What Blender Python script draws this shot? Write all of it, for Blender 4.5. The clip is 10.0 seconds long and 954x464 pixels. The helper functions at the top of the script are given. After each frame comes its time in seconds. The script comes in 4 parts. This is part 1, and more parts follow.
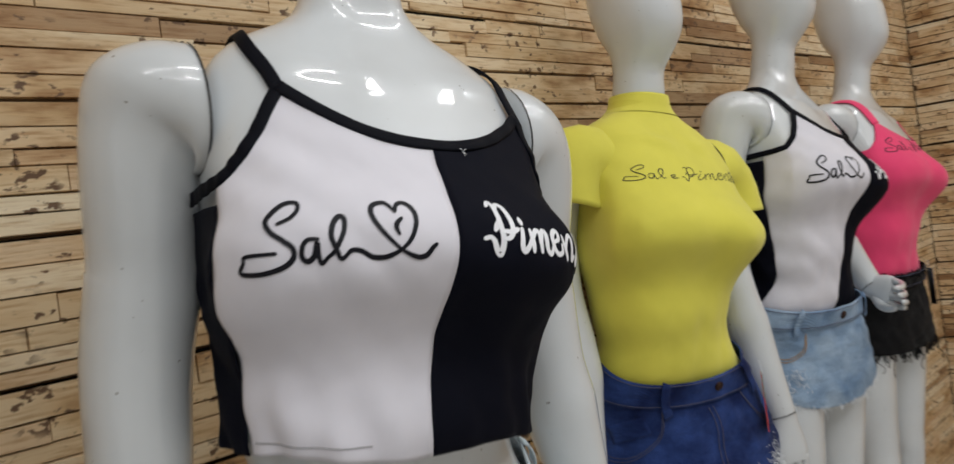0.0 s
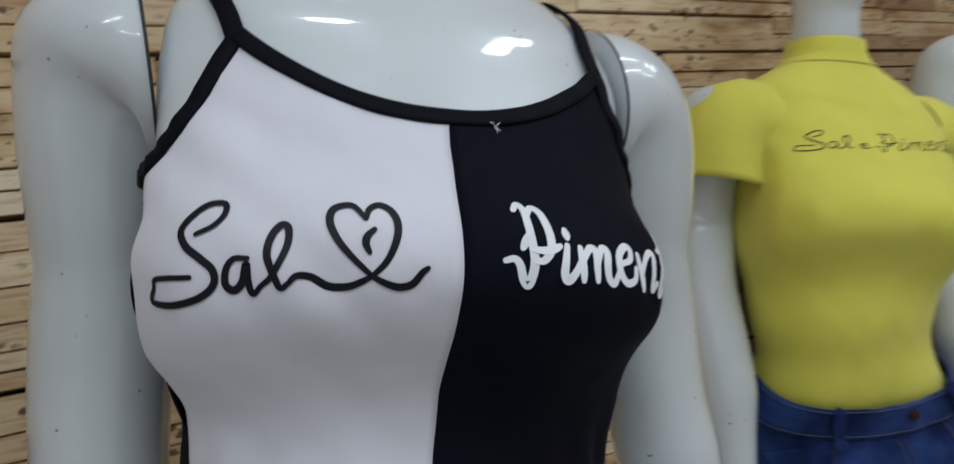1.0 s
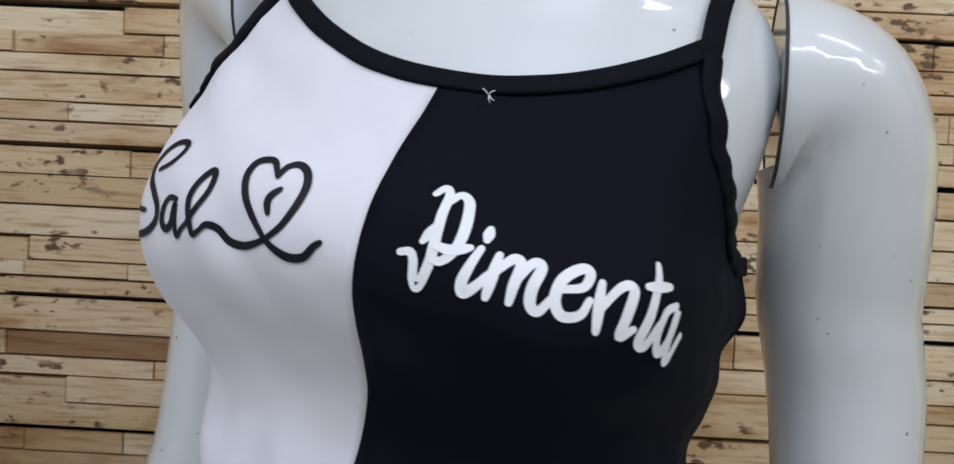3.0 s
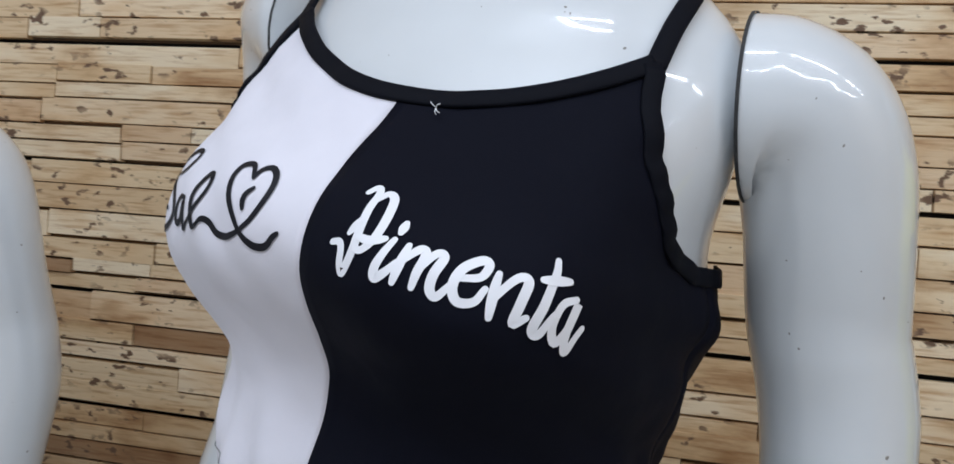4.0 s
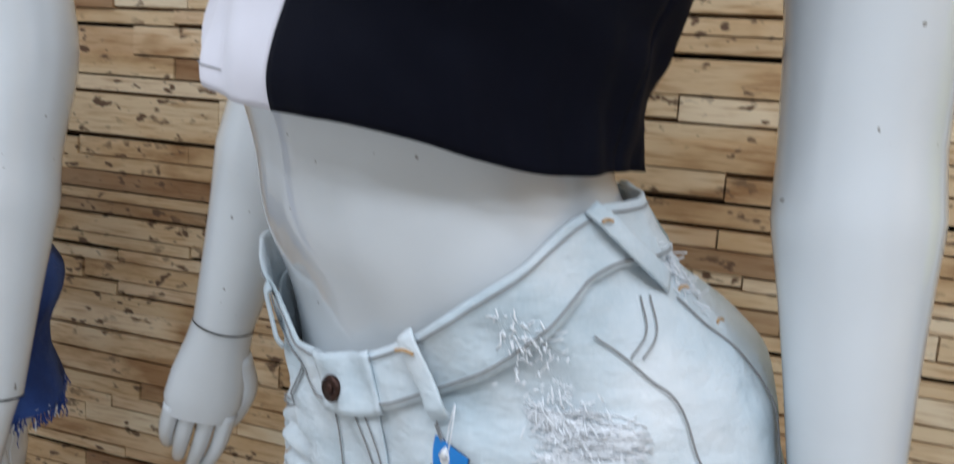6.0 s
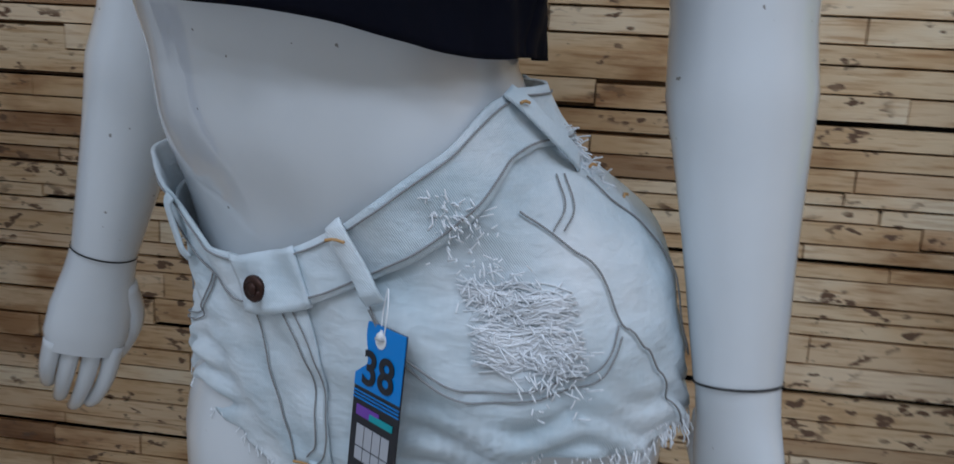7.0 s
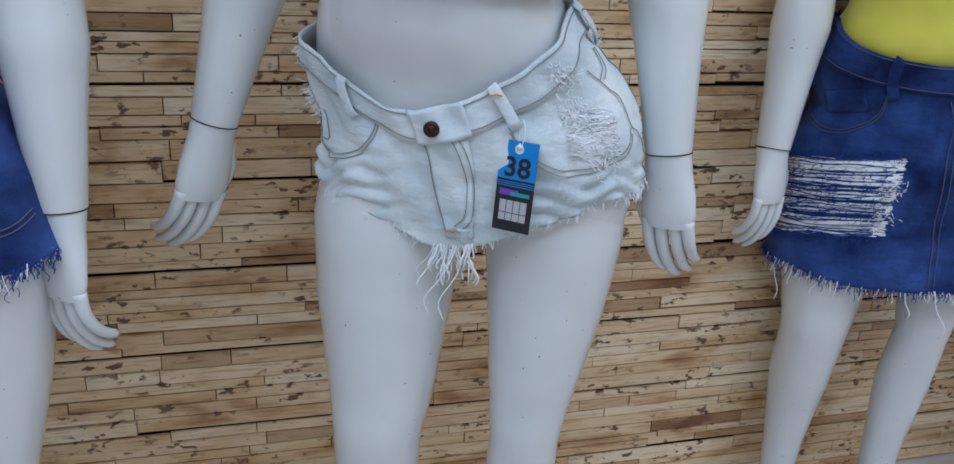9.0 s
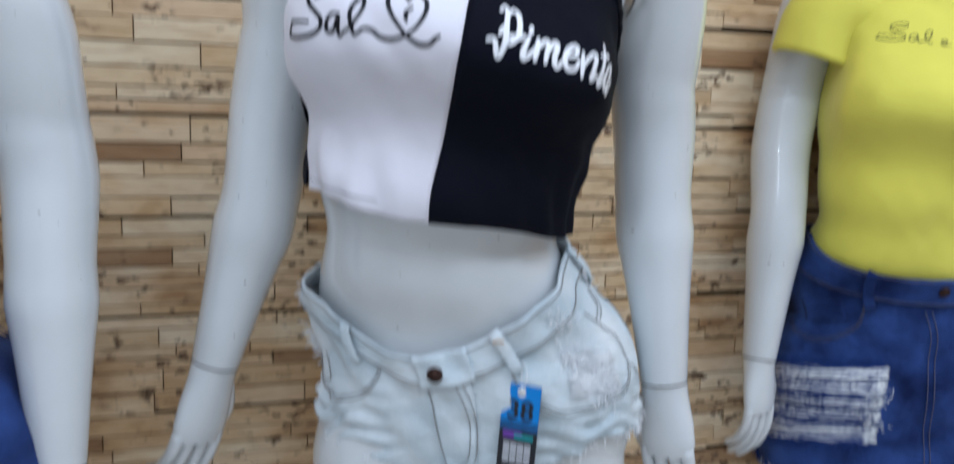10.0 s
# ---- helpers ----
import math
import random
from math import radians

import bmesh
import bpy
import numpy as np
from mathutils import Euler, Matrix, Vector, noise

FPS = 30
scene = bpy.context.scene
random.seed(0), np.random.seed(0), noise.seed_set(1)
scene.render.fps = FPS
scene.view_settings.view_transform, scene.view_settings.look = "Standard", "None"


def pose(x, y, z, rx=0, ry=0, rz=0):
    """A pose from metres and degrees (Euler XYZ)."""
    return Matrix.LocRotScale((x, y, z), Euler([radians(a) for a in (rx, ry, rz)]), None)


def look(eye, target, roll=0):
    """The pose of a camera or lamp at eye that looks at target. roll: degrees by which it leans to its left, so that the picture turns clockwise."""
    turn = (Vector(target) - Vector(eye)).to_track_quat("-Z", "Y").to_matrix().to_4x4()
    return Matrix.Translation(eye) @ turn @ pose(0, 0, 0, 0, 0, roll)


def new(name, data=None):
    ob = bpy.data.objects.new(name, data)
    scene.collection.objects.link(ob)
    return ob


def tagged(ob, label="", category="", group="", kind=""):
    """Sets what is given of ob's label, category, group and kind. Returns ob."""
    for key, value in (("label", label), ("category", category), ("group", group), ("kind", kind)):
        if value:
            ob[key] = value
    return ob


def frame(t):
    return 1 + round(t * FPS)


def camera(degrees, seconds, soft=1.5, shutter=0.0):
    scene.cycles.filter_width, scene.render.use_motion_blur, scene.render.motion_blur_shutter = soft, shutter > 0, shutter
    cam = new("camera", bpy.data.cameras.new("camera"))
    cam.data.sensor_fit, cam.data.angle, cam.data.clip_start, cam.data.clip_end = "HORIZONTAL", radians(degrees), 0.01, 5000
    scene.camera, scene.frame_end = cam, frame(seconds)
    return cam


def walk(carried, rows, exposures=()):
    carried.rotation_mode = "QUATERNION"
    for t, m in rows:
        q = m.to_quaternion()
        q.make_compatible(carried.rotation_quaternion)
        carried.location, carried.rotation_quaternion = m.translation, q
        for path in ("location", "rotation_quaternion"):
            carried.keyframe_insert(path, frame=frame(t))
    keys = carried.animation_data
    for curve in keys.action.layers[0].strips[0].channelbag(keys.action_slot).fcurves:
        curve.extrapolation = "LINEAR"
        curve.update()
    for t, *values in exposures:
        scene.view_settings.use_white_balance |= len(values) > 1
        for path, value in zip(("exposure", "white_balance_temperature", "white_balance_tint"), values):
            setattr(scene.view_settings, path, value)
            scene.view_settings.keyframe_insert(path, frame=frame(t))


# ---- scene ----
cam = camera(58.1, 10.0, 1.5, 0.5)
PATH = [
    (0, (-0.534, -0.517, 1.249), (0.92, 0.857, 1.215), -7.7),
    (0.5, (-0.385, -0.471, 1.257), (0.944, 1.024, 1.236), -8.1),
    (1, (-0.291, -0.424, 1.27), (0.806, 1.246, 1.176), -6.4),
    (1.5, (-0.163, -0.431, 1.261), (0.469, 1.462, 1.131), -3.3),
    (2, (-0.076, -0.433, 1.263), (0.236, 1.539, 1.143), -1.0),
    (2.5, (-0.041, -0.413, 1.261), (0.107, 1.579, 1.163), 1.2),
    (4, (0.147, -0.449, 1.243), (-0.326, 1.495, 1.236), 4.3),
    (4.5, (0.166, -0.428, 1.242), (-0.425, 1.483, 1.254), 4.6),
    (5, (0.185, -0.41, 1.203), (-0.479, 1.477, 1.168), 4.8),
    (5.5, (0.206, -0.401, 1.126), (-0.495, 1.466, 0.976), 5.0),
    (6, (0.214, -0.398, 1.072), (-0.442, 1.466, 0.764), 4.3),
    (7.5, (0.086, -0.51, 1.036), (0.111, 1.435, 0.568), 2.3),
    (8, (-0.057, -0.667, 1.065), (0.264, 1.216, 0.473), 2.3),
    (8.5, (-0.189, -0.779, 1.097), (0.294, 1.039, 0.419), 3.1),
    (9, (-0.227, -0.793, 1.113), (0.291, 0.998, 0.389), 3.2),
    (9.5, (-0.248, -0.785, 1.122), (0.312, 1.036, 0.513), 3.1),
    (10, (-0.261, -0.78, 1.197), (0.333, 1.097, 0.845), 2.2),
]
EXPOSURES = [
    (0, -0.22, 6150, 9), (0.5, -0.32, 5900, 8), (1, -0.48, 5550, 5), (2, -0.2, 5550, 8), (2.5, -0.12, 5550, 10), (4, 0.0, 5450, 10), (4.5, -0.08, 5300, 9), (5, 0.08, 5350, 9),
    (5.5, 0.8, 5550, 10), (6, 0.31, 5450, 9), (7.5, -0.36, 5050, 10), (8, -0.2, 5050, 9), (9, 0.05, 5150, 10), (10, 0.18, 5200, 9),
]
walk(cam, [(t, look(eye, target, roll)) for t, eye, target, roll in PATH], EXPOSURES)

# ---- light, world ----
world = bpy.data.worlds.new("world")
scene.world = world
world.use_nodes = True
world.node_tree.nodes["Background"].inputs[0].default_value = (0.8, 0.85, 1.0, 1)
world.node_tree.nodes["Background"].inputs[1].default_value = 0.05
scene.view_settings.exposure = 0.0


# ---- materials ----
def material(name, base, rough=0.5, metal=0.0, coat=0.0, spec=0.5):
    m = bpy.data.materials.new(name)
    m.use_nodes = True
    b = m.node_tree.nodes["Principled BSDF"]
    b.inputs["Base Color"].default_value = (*base, 1)
    b.inputs["Roughness"].default_value = rough
    b.inputs["Metallic"].default_value = metal
    b.inputs["Coat Weight"].default_value = coat
    b.inputs["Specular IOR Level"].default_value = spec
    b.inputs["Coat Roughness"].default_value = 0.05
    return m


def node(m, kind, **inputs):
    n = m.node_tree.nodes.new(kind)
    for key, value in inputs.items():
        n.inputs[key.replace("_", " ")].default_value = value
    return n


def link(m, a, b):
    m.node_tree.links.new(a, b)


def noise_of(m, scale, detail=3.0, stretch=None):
    n = node(m, "ShaderNodeTexNoise", Scale=scale, Detail=detail)
    c = m.node_tree.nodes.new("ShaderNodeTexCoord")
    if stretch:
        mp = m.node_tree.nodes.new("ShaderNodeMapping")
        mp.inputs["Scale"].default_value = stretch
        link(m, c.outputs["Object"], mp.inputs["Vector"])
        link(m, mp.outputs["Vector"], n.inputs["Vector"])
    else:
        link(m, c.outputs["Object"], n.inputs["Vector"])
    return n


def ramp_of(m, source, stops):
    r = m.node_tree.nodes.new("ShaderNodeValToRGB")
    e = r.color_ramp.elements
    for i, (p, col) in enumerate(stops):
        el = e[i] if i < 2 else e.new(p)
        el.position, el.color = p, (*col, 1)
    link(m, source, r.inputs["Fac"])
    return r


def bump_of(m, source, strength, distance):
    b = node(m, "ShaderNodeBump", Strength=strength, Distance=distance)
    link(m, source, b.inputs["Height"])
    link(m, b.outputs["Normal"], m.node_tree.nodes["Principled BSDF"].inputs["Normal"])
    return b


def mix_of(m, fac, a, b, mode="MIX"):
    n = m.node_tree.nodes.new("ShaderNodeMix")
    n.data_type, n.blend_type = "RGBA", mode
    if isinstance(fac, float):
        n.inputs[0].default_value = fac
    else:
        link(m, fac, n.inputs[0])
    for sock, v in ((n.inputs[6], a), (n.inputs[7], b)):
        if isinstance(v, tuple):
            sock.default_value = (*v, 1)
        else:
            link(m, v, sock)
    return n.outputs[2]


def base_of(m):
    return m.node_tree.nodes["Principled BSDF"].inputs["Base Color"]


def gloss_material(name, base):
    m = material(name, base, 0.30, coat=1.0)
    n = noise_of(m, 9.0, 5.0)
    r = ramp_of(m, n.outputs["Fac"], [(0.35, tuple(0.93 * c for c in base)), (0.65, base)])
    spots = noise_of(m, 160.0, 1.0)
    s = ramp_of(m, spots.outputs["Fac"], [(0.78, (0, 0, 0)), (0.80, (1, 1, 1))])
    link(m, mix_of(m, s.outputs["Color"], r.outputs["Color"], (0.25, 0.24, 0.22)), base_of(m))
    b = noise_of(m, 14.0, 2.0)
    bump_of(m, b.outputs["Fac"], 0.10, 0.002)
    return m


def knit_material(name, base, rough=0.75, sheen=0.2, spec=0.18):
    m = material(name, base, rough, spec=spec)
    m.node_tree.nodes["Principled BSDF"].inputs["Sheen Weight"].default_value = sheen
    n = noise_of(m, 12.0, 4.0)
    r = ramp_of(m, n.outputs["Fac"], [(0.3, tuple(0.9 * c for c in base)), (0.7, base)])
    link(m, r.outputs["Color"], base_of(m))
    fine = noise_of(m, 900.0, 2.0, (1.0, 1.0, 2.5))
    soft = noise_of(m, 22.0, 3.0, (1.0, 1.0, 0.5))
    add = m.node_tree.nodes.new("ShaderNodeMath")
    add.operation = "MULTIPLY_ADD"
    add.inputs[1].default_value = 0.08
    link(m, fine.outputs["Fac"], add.inputs[0])
    link(m, soft.outputs["Fac"], add.inputs[2])
    bump_of(m, add.outputs[0], 0.35, 0.004)
    return m


def denim_material(name, dark, light, amount, rough=0.85):
    m = material(name, light, rough, spec=0.15)
    m.node_tree.nodes["Principled BSDF"].inputs["Sheen Weight"].default_value = 0.04
    big = noise_of(m, 11.0, 5.0)
    r = ramp_of(m, big.outputs["Fac"], [(0.5 - amount, dark), (0.5 + amount, light)])
    c = m.node_tree.nodes.new("ShaderNodeTexCoord")
    w = node(m, "ShaderNodeTexWave", Scale=330.0, Distortion=1.5, Detail=2.0)
    w.bands_direction = "DIAGONAL"
    link(m, c.outputs["Object"], w.inputs["Vector"])
    fine = noise_of(m, 500.0, 3.0, (1.0, 1.0, 0.35))
    tw = mix_of(m, 0.5, w.outputs["Color"], fine.outputs["Fac"])
    link(m, mix_of(m, 0.28, r.outputs["Color"], tw, "OVERLAY"), base_of(m))
    wr = noise_of(m, 38.0, 4.0, (1.0, 1.0, 1.8))
    add = m.node_tree.nodes.new("ShaderNodeMath")
    add.operation = "MULTIPLY_ADD"
    add.inputs[1].default_value = 0.12
    link(m, tw, add.inputs[0])
    link(m, wr.outputs["Fac"], add.inputs[2])
    bump_of(m, add.outputs[0], 0.65, 0.008)
    return m


def strip_material(name, per_object):
    """The wallpaper's printed pale stone strips, each with its own tone, dark pores and brown stains."""
    m = material(name, (0.5, 0.38, 0.25), 0.62)
    if per_object:
        rnd = m.node_tree.nodes.new("ShaderNodeObjectInfo").outputs["Random"]
    else:
        rnd = m.node_tree.nodes.new("ShaderNodeNewGeometry").outputs["Random Per Island"]
    tone = ramp_of(m, rnd, [(0.0, (0.529, 0.354, 0.196)), (1.0, (0.860, 0.732, 0.517)), (0.04, (0.36, 0.22, 0.11)), (0.10, (0.693, 0.512, 0.299)),
                            (0.5, (0.781, 0.610, 0.380)), (0.62, (0.70, 0.51, 0.31)), (0.8, (0.844, 0.683, 0.460))])
    geo = m.node_tree.nodes.new("ShaderNodeNewGeometry")

    def world_noise(scale, detail, stretch):
        mp = m.node_tree.nodes.new("ShaderNodeMapping")
        mp.inputs["Scale"].default_value = stretch
        link(m, geo.outputs["Position"], mp.inputs["Vector"])
        n = node(m, "ShaderNodeTexNoise", Scale=scale, Detail=detail)
        link(m, mp.outputs["Vector"], n.inputs["Vector"])
        return n

    cloud = world_noise(7.0, 6.0, (1.0, 1.0, 3.0))
    shade = ramp_of(m, cloud.outputs["Fac"], [(0.30, (0.52, 0.38, 0.25)), (0.42, (0.88, 0.80, 0.70)), (0.56, (1.0, 1.0, 1.0))])
    grain = world_noise(60.0, 5.0, (0.35, 0.35, 4.0))
    lines = ramp_of(m, grain.outputs["Fac"], [(0.30, (0.72, 0.62, 0.52)), (0.50, (1.0, 1.0, 1.0))])
    pores = world_noise(75.0, 5.0, (0.7, 0.7, 1.3))
    dots = ramp_of(m, pores.outputs["Fac"], [(0.58, (0, 0, 0)), (0.63, (1, 1, 1))])
    patch = world_noise(11.0, 2.0, (1.0, 1.0, 2.0))
    where = ramp_of(m, patch.outputs["Fac"], [(0.45, (0, 0, 0)), (0.55, (1, 1, 1))])
    c = mix_of(m, 1.0, tone.outputs["Color"], shade.outputs["Color"], "MULTIPLY")
    c = mix_of(m, 1.0, c, lines.outputs["Color"], "MULTIPLY")
    f = mix_of(m, 1.0, dots.outputs["Color"], where.outputs["Color"], "MULTIPLY")
    link(m, mix_of(m, f, c, (0.15, 0.085, 0.045)), base_of(m))
    bump_of(m, grain.outputs["Fac"], 0.25, 0.003)
    return m


MANNEQUIN = gloss_material("glossy_white_fibreglass", (0.70, 0.725, 0.74))
JOINT = material("joint_gap", (0.03, 0.03, 0.03), 0.8)
WHITE_KNIT = knit_material("white_knit", (0.78, 0.76, 0.82))
BLACK_KNIT = knit_material("black_knit", (0.0045, 0.0050, 0.0105), 0.7, 0.0, 0.07)
BLACK_TRIM = knit_material("black_trim", (0.004, 0.0045, 0.008), 0.65, 0.0, 0.08)
YELLOW_KNIT = knit_material("yellow_knit", (0.80, 0.74, 0.10))
PINK_KNIT = knit_material("pink_knit", (0.93, 0.07, 0.20))
BLACK_INK = material("black_print", (0.006, 0.006, 0.010), 0.5, spec=0.2)
WHITE_INK = material("white_print", (0.82, 0.82, 0.85), 0.5)
PALE_DENIM = denim_material("pale_bleached_denim", (0.56, 0.65, 0.70), (0.80, 0.84, 0.86), 0.16)
MID_DENIM = denim_material("light_blue_denim", (0.16, 0.26, 0.42), (0.46, 0.58, 0.72), 0.2)
BLUE_DENIM = denim_material("indigo_denim", (0.005, 0.012, 0.066), (0.045, 0.090, 0.31), 0.17)
BLACK_DENIM = denim_material("black_denim", (0.003, 0.003, 0.004), (0.006, 0.006, 0.007), 0.2)
WHITE_THREAD = material("white_thread", (0.82, 0.84, 0.86), 0.8)
BLUE_THREAD = material("blue_thread", (0.03, 0.06, 0.24), 0.8, spec=0.1)
BLACK_THREAD = material("black_thread", (0.006, 0.006, 0.007), 0.8, spec=0.1)
GREY_STITCH = material("grey_stitch", (0.26, 0.26, 0.26), 0.8)
BLUE_STITCH = material("dull_stitch", (0.10, 0.10, 0.16), 0.8)
TAN_STITCH = material("tan_stitch", (0.45, 0.26, 0.09), 0.7)
BROWN_METAL = material("brown_metal", (0.045, 0.022, 0.016), 0.4, 0.7)
TAG_BLUE = material("tag_blue", (0.02, 0.22, 0.65), 0.35)
TAG_BLACK = material("tag_black", (0.01, 0.011, 0.016), 0.35)
TAG_GREY = material("tag_grey", (0.42, 0.43, 0.46), 0.4)
TAG_WHITE = material("tag_white", (0.8, 0.8, 0.8), 0.4)
TAG_GREEN = material("tag_green", (0.02, 0.30, 0.06), 0.35)
TAG_RED = material("tag_red", (0.70, 0.06, 0.03), 0.35)
TAG_PURPLE = material("tag_purple", (0.16, 0.05, 0.38), 0.35)
TAG_TEAL = material("tag_teal", (0.03, 0.33, 0.36), 0.35)
STRIP = strip_material("printed_stone_strip", True)
STRIP_FAR = strip_material("printed_stone_strip_far", False)
BACKING = material("dark_backing", (0.16, 0.10, 0.055), 0.9)
PANEL_GAP = material("black_gap", (0.006, 0.005, 0.004), 0.9, spec=0.1)
PLASTER = material("white_plaster", (0.75, 0.75, 0.73), 0.9)
FLOOR = material("pale_tile_floor", (0.55, 0.53, 0.50), 0.25)
LAMP_BODY = material("lamp_body", (0.8, 0.8, 0.8), 0.4)


# ---- mesh helpers ----
def mesh_of(name, verts, faces, mats, which=None, smooth=True):
    me = bpy.data.meshes.new(name)
    me.from_pydata([tuple(v) for v in verts], [], faces)
    for m in mats:
        me.materials.append(m)
    if which is not None:
        me.polygons.foreach_set("material_index", which)
    if smooth:
        me.polygons.foreach_set("use_smooth", [True] * len(faces))
    me.update()
    return me


class Shape:
    """Collects vertices and faces of one mesh."""

    def __init__(self):
        self.v, self.f, self.m = [], [], []

    def rings(self, rings, mat=0, closed=True, caps=True):
        k, n = len(self.v), len(rings[0])
        for r in rings:
            self.v += [tuple(p) for p in r]
        for i in range(len(rings) - 1):
            for j in range(n if closed else n - 1):
                a, b = k + i * n + j, k + i * n + (j + 1) % n
                self.f.append((a, b, b + n, a + n))
                self.m.append(mat)
        if caps and closed:
            for i in (0, len(rings) - 1):
                c = len(self.v)
                self.v.append(tuple(np.mean(rings[i], axis=0)))
                own = k + i * n
                if n >= 12:
                    own = len(self.v)
                    self.v += [tuple(p) for p in rings[i]]
                for j in range(n):
                    a, b = own + j, own + (j + 1) % n
                    self.f.append((b, a, c) if i == 0 else (a, b, c))
                    self.m.append(mat)

    def tube(self, points, radii, sides=24, mat=0, flat=1.0, side=(1, 0, 0), caps=True):
        """A tube along points. flat: second radius over the first; side: roughly the direction of the first."""
        pts = [np.array(p, float) for p in points]
        rings = []
        for i, p in enumerate(pts):
            t = pts[min(i + 1, len(pts) - 1)] - pts[max(i - 1, 0)]
            t = t / (np.linalg.norm(t) + 1e-9)
            a = np.array(side, float) - t * np.dot(side, t)
            if np.linalg.norm(a) < 1e-3:
                a = np.cross(t, (0.3, 0.9, 0.1))
            a /= np.linalg.norm(a)
            b = np.cross(t, a)
            r = radii[i] if hasattr(radii, "__len__") else radii
            fl = flat[i] if hasattr(flat, "__len__") else flat
            an = np.arange(sides) * 2 * np.pi / sides
            rings.append(p + r * (np.cos(an)[:, None] * a + fl * np.sin(an)[:, None] * b))
        self.rings(rings, mat, True, caps)

    def box(self, lo, hi, mat=0):
        k = len(self.v)
        self.v += [(x, y, z) for x in (lo[0], hi[0]) for y in (lo[1], hi[1]) for z in (lo[2], hi[2])]
        for q in ((0, 1, 3, 2), (4, 6, 7, 5), (0, 4, 5, 1), (2, 3, 7, 6), (0, 2, 6, 4), (1, 5, 7, 3)):
            self.f.append(tuple(k + i for i in q))
            self.m.append(mat)

    def mesh(self, name, mats, smooth=True):
        return mesh_of(name, self.v, self.f, mats, self.m, smooth)


def curve_through(points, steps=8):
    """A smooth line through the points (Catmull-Rom)."""
    p = np.array(points, float)
    p = np.vstack([2 * p[0] - p[1], p, 2 * p[-1] - p[-2]])
    out = []
    for i in range(1, len(p) - 2):
        for s in np.arange(steps) / steps:
            a, b, c, d = p[i - 1 : i + 3]
            out.append(0.5 * (2 * b + (c - a) * s + (2 * a - 5 * b + 4 * c - d) * s**2 + (3 * b - a - 3 * c + d) * s**3))
    out.append(p[-2])
    return np.array(out)


def part(name, me, parent, label=""):
    ob = new(name, me)
    ob.parent = parent
    if label:
        tagged(ob, label)
    return ob


def thing(name, label, category, group="", where=None):
    ob = new(name)
    tagged(ob, label, category, group)
    if where is not None:
        ob.matrix_world = where
    return ob


# ---- the setting ----
WALL_Y, WALL_X = 0.486, 3.05


def slab(name, lo, hi, mat, label):
    s = Shape()
    s.box(lo, hi)
    ob = new(name, s.mesh(name, [mat], False))
    return tagged(ob, label, name.split("_")[0], kind="structure")


slab("floor", (-2.6, -3.4, -0.1), (WALL_X + 0.2, WALL_Y + 0.2, 0.0), FLOOR, "pale polished tile shop floor")
# ceiling, south and west walls stay out of view, added to bounce lamp light
slab("ceiling", (-2.6, -3.4, 2.7), (WALL_X + 0.2, WALL_Y + 0.2, 2.8), PLASTER, "unseen plain white plaster ceiling, added to bounce light")
slab("wall_south", (-2.6, -3.5, 0.0), (WALL_X + 0.2, -3.4, 2.7), PLASTER, "unseen plain white plaster wall, added to bounce light")
slab("wall_west", (-2.7, -3.4, 0.0), (-2.6, WALL_Y + 0.2, 2.7), PLASTER, "unseen plain white plaster wall, added to bounce light")
# these two walls carry printed strip wallpaper; its strips are added as low relief
wall_north = slab("wall_north", (-2.6, WALL_Y + 0.012, 0.0), (WALL_X + 0.2, WALL_Y + 0.2, 2.7), BACKING, "wall with pale stone-strip wallpaper, its print built in low relief")
wall_east = slab("wall_east", (WALL_X + 0.012, -3.4, 0.0), (WALL_X + 0.2, WALL_Y + 0.012, 2.7), BACKING, "side wall with pale stone-strip wallpaper, its print built in low relief")


def tube_lamp(x, y, turn, length):
    lamp = thing("ceiling_lamp", "slim white tube lamp lit on the ceiling", "lamp", "ceiling lamps", pose(x, y, 2.66, 0, 0, turn))
    s = Shape()
    s.box((-length / 2, -0.018, 0.004), (length / 2, 0.018, 0.04))
    part("housing", s.mesh("housing", [LAMP_BODY], False), lamp)
    light = bpy.data.lights.new("tube", "AREA")
    light.shape, light.size, light.size_y = "RECTANGLE", length, 0.022
    light.energy, light.color = LAMP_W * length, (1.0, 0.985, 0.96)
    ob = new("tube", light)
    ob.parent = lamp


LAMP_W = 6.2
for x in (-1.4, -0.2, 1.0, 2.2):
    tube_lamp(x, -0.62, 0, 0.9)
    tube_lamp(x + 0.3, -1.45, 35, 0.9)
    tube_lamp(x - 0.3, -1.45, -35, 0.9)


